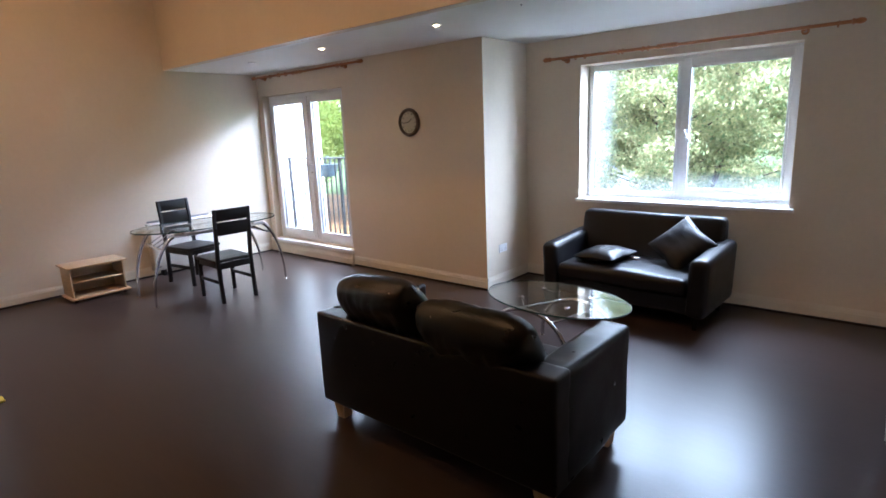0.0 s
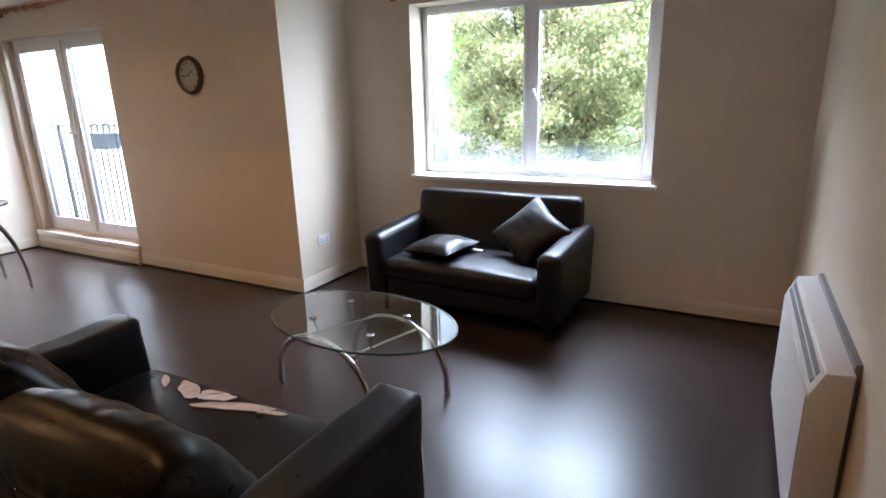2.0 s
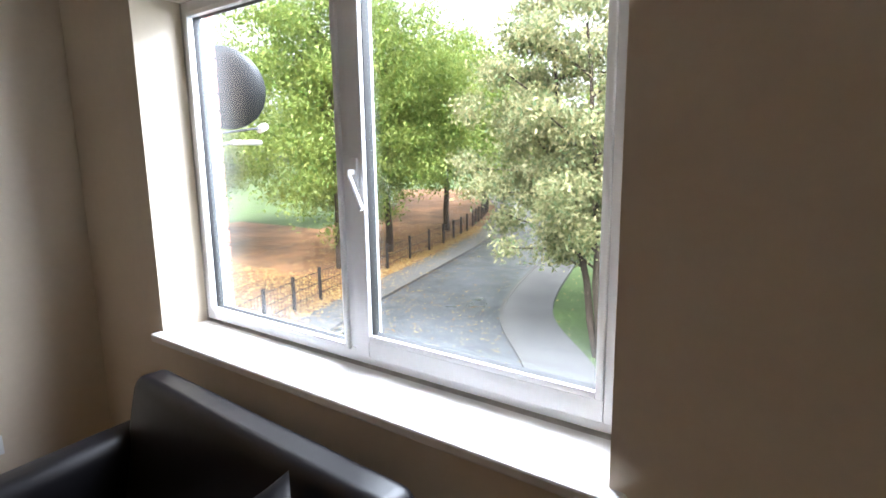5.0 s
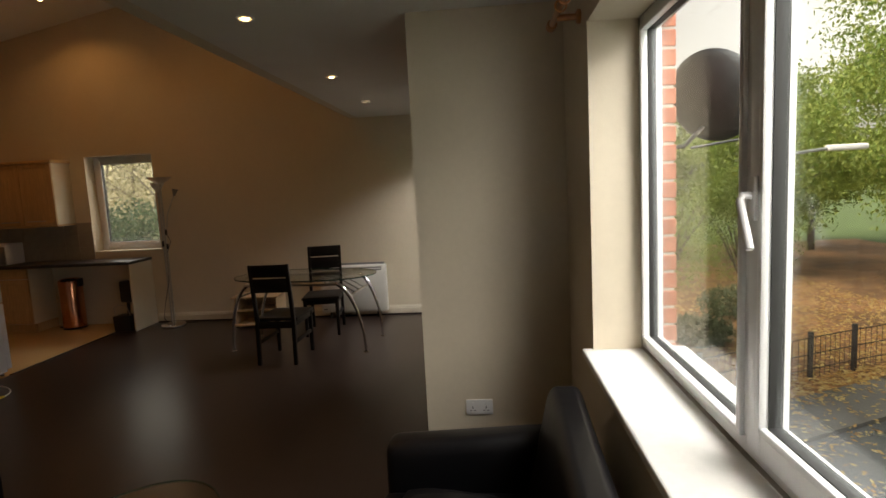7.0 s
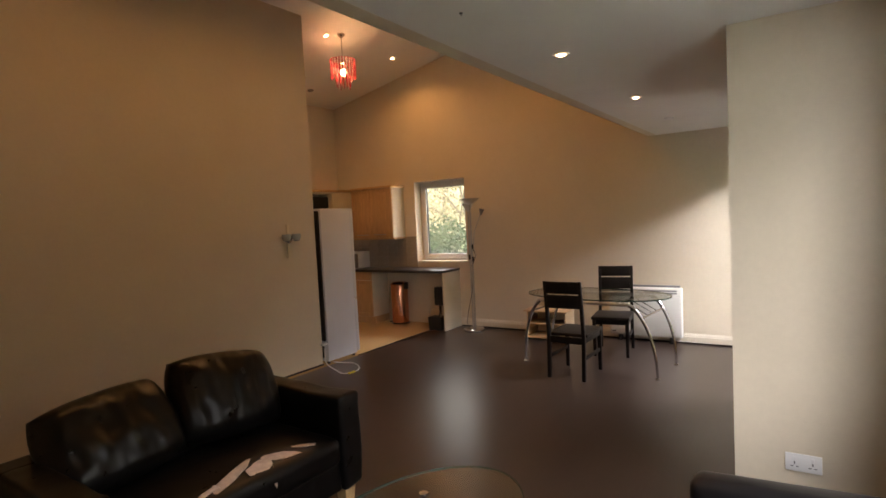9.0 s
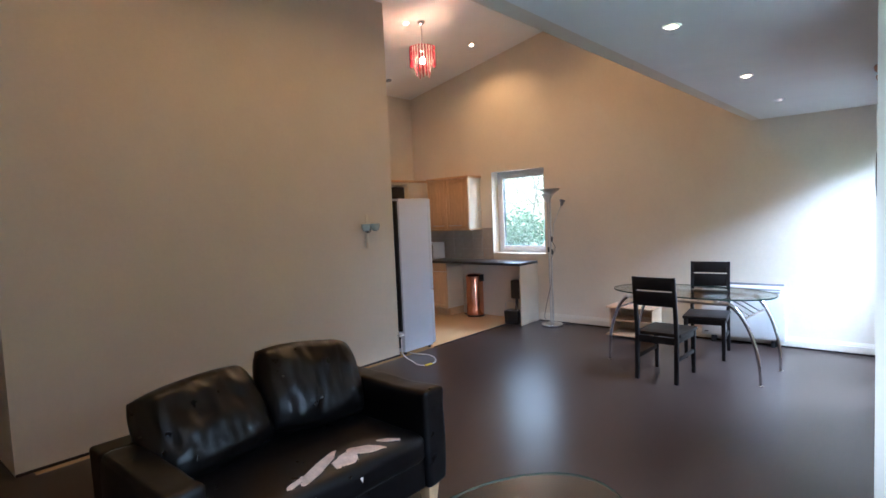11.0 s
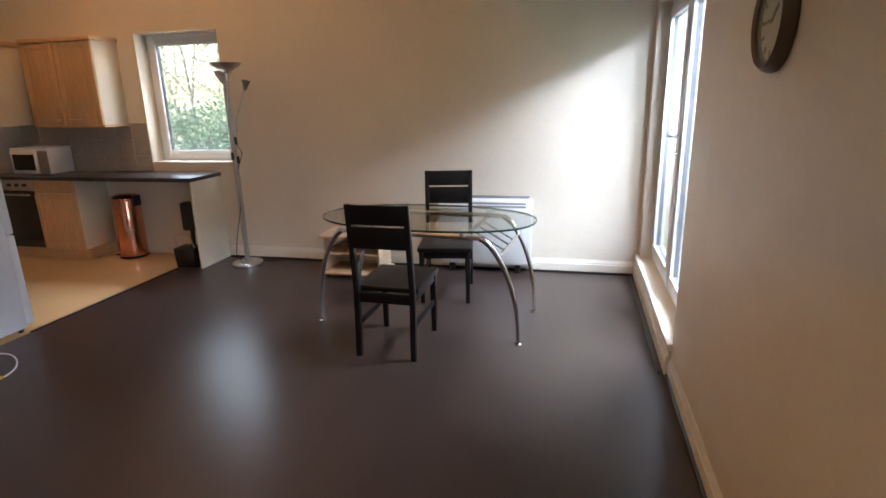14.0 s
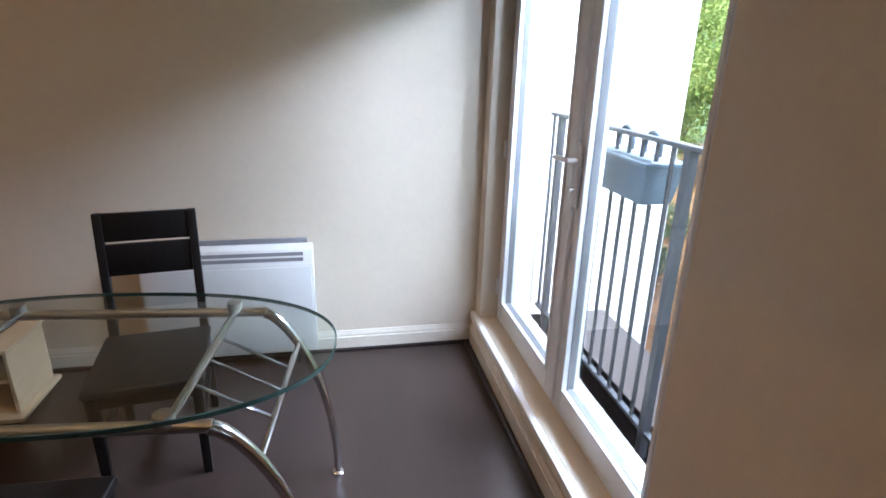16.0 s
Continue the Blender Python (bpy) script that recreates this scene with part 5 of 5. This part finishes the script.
def leaf_cloud(name, centres, size, material, spread=1.0, flat=0.0):
    """Many small leaf blades, each a folded diamond, as one mesh."""
    n = len(centres)
    a, b, c = rng.uniform(0, 2 * np.pi, n), rng.normal(0, 0.9, n) * (1 - flat), rng.normal(0, 0.9, n) * (1 - flat)
    s = size * rng.uniform(0.6, 1.3, n)
    ca, sa, cb, sb, cc, sc = np.cos(a), np.sin(a), np.cos(b), np.sin(b), np.cos(c), np.sin(c)
    u = np.stack([ca * cb, sa * cb, sb], 1) * s[:, None]
    v = np.stack([-sa * cc, ca * cc, sc], 1) * (0.62 * s)[:, None]
    verts = np.stack([centres - u, centres + v * 0.8, centres + u, centres - v * 0.8], 1).reshape(-1, 3)
    faces = np.arange(4 * n).reshape(n, 4)
    me = bpy.data.meshes.new(name)
    me.from_pydata(verts.tolist(), [], faces.tolist())
    me.materials.append(material)
    return me


pts = []
for k in range(4200):
    x0, y0 = LEFT[rng.integers(4, len(LEFT) - 6)]
    side = rng.normal(0.6, 0.9) if k < 2200 else rng.uniform(-6.5, 0)
    pts.append((x0 - side + rng.normal(0, 0.3), y0 + rng.normal(0, 0.6), GZ + 0.045 + (0.075 if 0 < side < 1.35 else 0)))
tagged(new("fallen_leaves", leaf_cloud("fallen_leaves", np.array(pts), 0.055, M_LEAF_F, flat=0.9)), "scattered yellow leaves on the wet road", "leaves", kind="stuff")
q = np.stack([rng.uniform(-9.5, -3.4, 9000), rng.uniform(6, 30, 9000), np.full(9000, GZ + 0.07)], 1)
line = np.array(LEFT)
q[:, 0] = np.interp(q[:, 1], line[:, 1], line[:, 0]) - 1.6 - rng.exponential(2.6, 9000).clip(0, 9.0)
q[:3200, 0] = np.interp(q[:3200, 1], line[:, 1], line[:, 0]) - rng.normal(1.75, 0.35, 3200).clip(0.7, 2.6)
q[:3200, 2] = GZ + 0.115
tagged(new("fallen_leaves", leaf_cloud("fallen_leaves", q, 0.075, M_LEAF_F, flat=0.8)), "drifts of orange leaves under the park trees", "leaves", kind="stuff")
q = np.stack([rng.uniform(-20, -7.0, 7000), rng.uniform(5.5, 14, 7000), np.full(7000, GZ + 0.065)], 1)
tagged(new("fallen_leaves", leaf_cloud("fallen_leaves", q, 0.07, M_LEAF_F, flat=0.8)), "fallen leaves across the park floor", "leaves", kind="stuff")
q = np.stack([rng.uniform(-14, -0.6, 6000), rng.uniform(-10, 0.0, 6000), np.full(6000, GZ + 0.06)], 1)
tagged(new("fallen_leaves", leaf_cloud("fallen_leaves", q, 0.07, M_LEAF_F, flat=0.8)), "fallen leaves beside the building", "leaves", kind="stuff")

# park fence
fl = shifted(LEFT, 2.0)
fence = thing("park_fence", "low weathered post and wire park fence", "fence")
post = one(box, -0.045, -0.045, 0, 0.045, 0.045, 1.12, 0.008)
post_me = mesh_of("post", post, M_FENCE)
acc, last = 0.0, fl[8]
spots = []
for a, b in zip(fl[6:], fl[7:]):
    ln = math.hypot(b[0] - a[0], b[1] - a[1])
    acc += ln
    if acc >= 1.35:
        acc = 0.0
        spots.append(b)
spots = spots[:24]
for x, y in spots:
    o = new("post", post_me)
    o.parent, o.location = fence, (x, y, GZ + 0.05)
for z in (0.25, 0.6, 0.98):
    part("wire", one(tube, [(x, y, GZ + 0.05 + z) for x, y in spots], 0.012, 6), M_FENCE, fence)
for (ax, ay), (bx, by) in zip(spots, spots[1:]):
    bm = bmesh.new()
    n = 9
    for k in range(1, n):
        x, y = ax + (bx - ax) * k / n, ay + (by - ay) * k / n
        box(bm, x - 0.004, y - 0.004, GZ + 0.10, x + 0.004, y + 0.004, GZ + 1.03)
    part("bar_panel", bm, M_FENCE, fence)


# ---- trees ----
def tree(name, label, x, y, height, spread, lowest, n, size, material, stems=1, seed=1, group="park trees", trunk_r=0.2, tight=0.5, bark=M_BARK):
    rd = random.Random(seed)
    g = np.random.default_rng(seed)
    t = thing(name, label, "tree", (x, y, GZ), 0, group)
    bm = bmesh.new()
    tips = []
    for s in range(stems):
        a = 2 * math.pi * s / max(1, stems) + rd.random()
        out = 0.0 if stems == 1 else 0.16 * height
        top = Vector((math.cos(a) * out, math.sin(a) * out, height * 0.82))
        tr = [Vector((math.cos(a) * 0.12 * (stems > 1), math.sin(a) * 0.12 * (stems > 1), 0)).lerp(top, u / 8) + Vector((rd.uniform(-1, 1), rd.uniform(-1, 1), 0)) * 0.05 * (u > 0) for u in range(9)]
        tube(bm, tr, trunk_r / (stems ** 0.5), 10, 0.03)
        for k in range(11):
            u = 0.30 + 0.62 * k / 11
            p = Vector(tr[0]).lerp(top, u)
            b = rd.random() * 6.28
            ln = spread * (0.95 - 0.45 * u) * rd.uniform(0.6, 1.0)
            e = p + Vector((math.cos(b) * ln, math.sin(b) * ln, ln * rd.uniform(0.25, 0.7)))
            mid = p.lerp(e, 0.5) + Vector((0, 0, 0.12 * ln))
            tube(bm, [p, mid, e], trunk_r * 0.32 / (stems ** 0.5), 6, 0.012)
            tips += [mid, e, p.lerp(mid, 0.6)]
    part("trunk", bm, bark, t)
    cz, rz = (lowest + height) / 2, (height - lowest) / 2
    cl = []
    while len(cl) < 150:
        v = g.normal(0, 1, 3)
        v /= np.linalg.norm(v)
        r = g.uniform(0.35, 1.0) ** 0.6
        bumpy = 1 + 0.22 * noise.noise((v[0] * 2 + seed, v[1] * 2, v[2] * 2))
        cl.append((v[0] * spread * r * bumpy, v[1] * spread * r * bumpy, cz + v[2] * rz * r * bumpy))
    cl = np.array(cl + [tuple(p) for p in tips if p.z > lowest * 0.9])
    pick = cl[g.integers(0, len(cl), n)]
    c = pick + g.normal(0, 1, (n, 3)) * np.array([0.2, 0.2, 0.13]) * spread * tight
    crown = new("crown", leaf_cloud("crown", c, size, material))
    crown.parent = t
    return t


GREEN = "broad green park tree with an autumn tint"
for x, y, h, r, low, n, size, sd in ((-10.5, 15.8, 13.2, 4.8, 1.9, 70000, 0.085, 2), (-11.4, 20.0, 12.2, 4.6, 2.0, 56000, 0.09, 3), (-13.6, 28.0, 12.6, 4.8, 2.4, 28000, 0.12, 4),
                                     (-21.5, 27.0, 12, 5.0, 3.0, 17000, 0.15, 5), (-17.0, 38.0, 13, 5.2, 3.0, 12000, 0.18, 6), (-18.5, 13.0, 9.6, 4.2, 2.0, 36000, 0.09, 7),
                                     (-26.0, 19.0, 10.5, 5.0, 2.2, 14000, 0.16, 14), (-24.0, 8.5, 9.8, 4.4, 2.2, 14000, 0.14, 17), (-30.0, 36.0, 13, 6.5, 2.4, 12000, 0.22, 15), (-22.0, 50.0, 15, 7.0, 2.2, 11000, 0.24, 16),
                                     (-9.0, 52.0, 14, 6.5, 2.4, 10000, 0.24, 8), (2.0, 42.0, 13, 6.5, 1.6, 12000, 0.22, 12), (14.0, 46.0, 13, 7.0, 1.6, 10000, 0.24, 13)):
    tree("tree", GREEN, x, y, h, r, low, n, size, M_LEAF, seed=sd)
tree("tree", "large yellowing multi-stemmed street tree at the road corner", 2.5, 12.0, 9.0, 3.6, 2.3, 120000, 0.058, M_LEAF_Y, 4, seed=9, trunk_r=0.20, tight=0.3)
tree("tree", "yellowing street tree at the road corner", 8.0, 16.0, 9.5, 3.9, 2.0, 30000, 0.075, M_LEAF_Y, 3, seed=10, trunk_r=0.24)
tree("tree", "bare-stemmed tree on the bank behind the kitchen", -9.5, -11.0, 9.5, 3.0, 3.6, 4200, 0.07, M_LEAF_B, 4, seed=21, group="bank trees", trunk_r=0.11, bark=M_BARK_PALE)
tree("tree", "bare-stemmed tree on the bank behind the kitchen", -10.5, -13.5, 10.0, 3.2, 4.0, 4200, 0.07, M_LEAF_B, 4, seed=22, group="bank trees", trunk_r=0.11, bark=M_BARK_PALE)
tree("tree", "bare-stemmed tree on the bank behind the kitchen", -11.0, -9.6, 10.0, 3.2, 4.0, 4200, 0.07, M_LEAF_B, 3, seed=23, group="bank trees", trunk_r=0.11, bark=M_BARK_PALE)


def shrub(x, y, z, r, h, n, seed, material=M_LEAF_D):
    g = np.random.default_rng(seed)
    t = thing("shrub", "dense dark green shrub", "shrub", (x, y, z), group="shrubs")
    bm = bmesh.new()
    rd = random.Random(seed)
    for k in range(9):
        a = rd.random() * 6.28
        tube(bm, [(0, 0, 0), (math.cos(a) * r * 0.3, math.sin(a) * r * 0.3, h * 0.5), (math.cos(a) * r * 0.7, math.sin(a) * r * 0.7, h * 0.85)], 0.03, 6, 0.008)
    part("stems", bm, M_BARK, t)
    v = g.normal(0, 1, (n, 3))
    v /= np.linalg.norm(v, axis=1)[:, None]
    v *= (g.uniform(0.3, 1, n) ** 0.4)[:, None]
    c = v * np.array([r, r, h * 0.55]) + np.array([0, 0, h * 0.5]) + g.normal(0, 0.06, (n, 3))
    c[:, 2] = np.maximum(c[:, 2], 0.03)
    crown = new("crown", leaf_cloud("crown", c, 0.065, material))
    crown.parent = t


bm = bmesh.new()
prism(bm, [(-30, 0.0), (-4.6, 0.0), (-6.0, 1.2), (-9, 3.2), (-14, 6.6), (-30, 12.0)], -30, -6.6)
for v in bm.verts:
    x, z, y = v.co.x, v.co.y, v.co.z
    v.co = (x, y, GZ + z)
setting("ground_bank", bm, M_BANK, "leafy earth bank behind the kitchen")
for k, (x, y, z, r, h) in enumerate(((-6.0, -8.0, 1.0, 1.2, 3.5), (-6.4, -9.6, 1.3, 1.3, 3.4), (-5.6, -7.3, 0.7, 0.9, 3.2), (-7.2, -11.2, 1.8, 1.4, 3.0), (-6.8, -8.8, 1.6, 1.2, 3.2))):
    shrub(x, y, GZ + z, r, h, 3200, 40 + k)
for k, (x, y, r, h) in enumerate(((-8.6, 6.2, 0.9, 0.75), (-11.5, 8.5, 1.2, 0.9), (-16, 7.6, 2.2, 3.6), (-20, 9.0, 2.8, 4.2), (-18, 11.5, 2.6, 3.8), (-24, 14.0, 3.0, 4.6), (-23, 10.5, 3.0, 5.0), (-27, 12.0, 3.4, 5.5))):
    shrub(x, y, GZ + 0.04, r, h, 2600, 60 + k, M_LEAF_D if k < 2 else M_LEAF)

# ---- neighbour and street furniture ----
house = thing("neighbour_house", "pale rendered house wing beside the balcony", "house", (-1.5, 2.15, GZ))
part("wall", one(box, -6.0, -1.82, 0, 0.0, 0.0, 8.6), M_RENDER, house)
bm = bmesh.new()
prism(bm, [(-6.2, 8.6), (0.2, 8.6), (-3.0, 10.0)], -1.82, 0.2)
for v in bm.verts:
    x, z, y = v.co.x, v.co.y, v.co.z
    v.co = (x, y, z)
part("roof", bm, M_ROOF, house)


def lamp_post(x, y, h, reach, rz):
    t = thing("street_lamp", "galvanised street lamp with a flat head", "street lamp", (x, y, GZ), rz, "street lamps")
    part("pole", one(tube, [(0, 0, 0), (0, 0, 1.2), (0, 0, h)], 0.055, 12, 0.04), M_GALV, t)
    part("arm", one(tube, [(0, 0, h - 0.03), (reach, 0, h + 0.03)], 0.03), M_GALV, t)
    bm = one(soft_box, reach - 0.05, -0.12, h - 0.02, reach + 0.6, 0.12, h + 0.09, 0.04, 0.0, 2)
    part("lamp_head", bm, M_WHITEP, t)


lamp_post(-3.72, 6.0, 5.12, 0.65, 88)

# ---- splash-back tiles and outer bricks ----
tile_me = mesh_of("tile", one(box, 0, 0.002, 0.002, 0.011, 0.198, 0.164, 0.002, 1), M_SPLASH)
for r in range(3):
    for k in range(8):
        o = new("tile", tile_me)
        o.parent, o.location = back, (WX, -5.133 - 0.2 * k, 0.902 + 0.166 * r)

brick_me = mesh_of("brick", one(box, -0.107, -0.05, 0, 0.107, 0.05, 0.065, 0.004, 1), M_BRICK)
half_me = mesh_of("brick", one(box, -0.052, -0.05, 0, 0.052, 0.05, 0.065, 0.004, 1), M_BRICK)
for r in range(22):
    for k in range(3):
        off = 0.0 if r % 2 else 0.112
        o = new("brick", half_me if (k == 0 and r % 2 == 0) else brick_me)
        x = LW[0] + 0.004 - 0.107 - 0.225 * k if r % 2 else (LW[0] + 0.004 - 0.052 if k == 0 else LW[0] + 0.004 - 0.104 - 0.117 - 0.225 * (k - 1))
        o.parent, o.location = outer, (x, NY + 0.295, 0.80 + 0.075 * r)
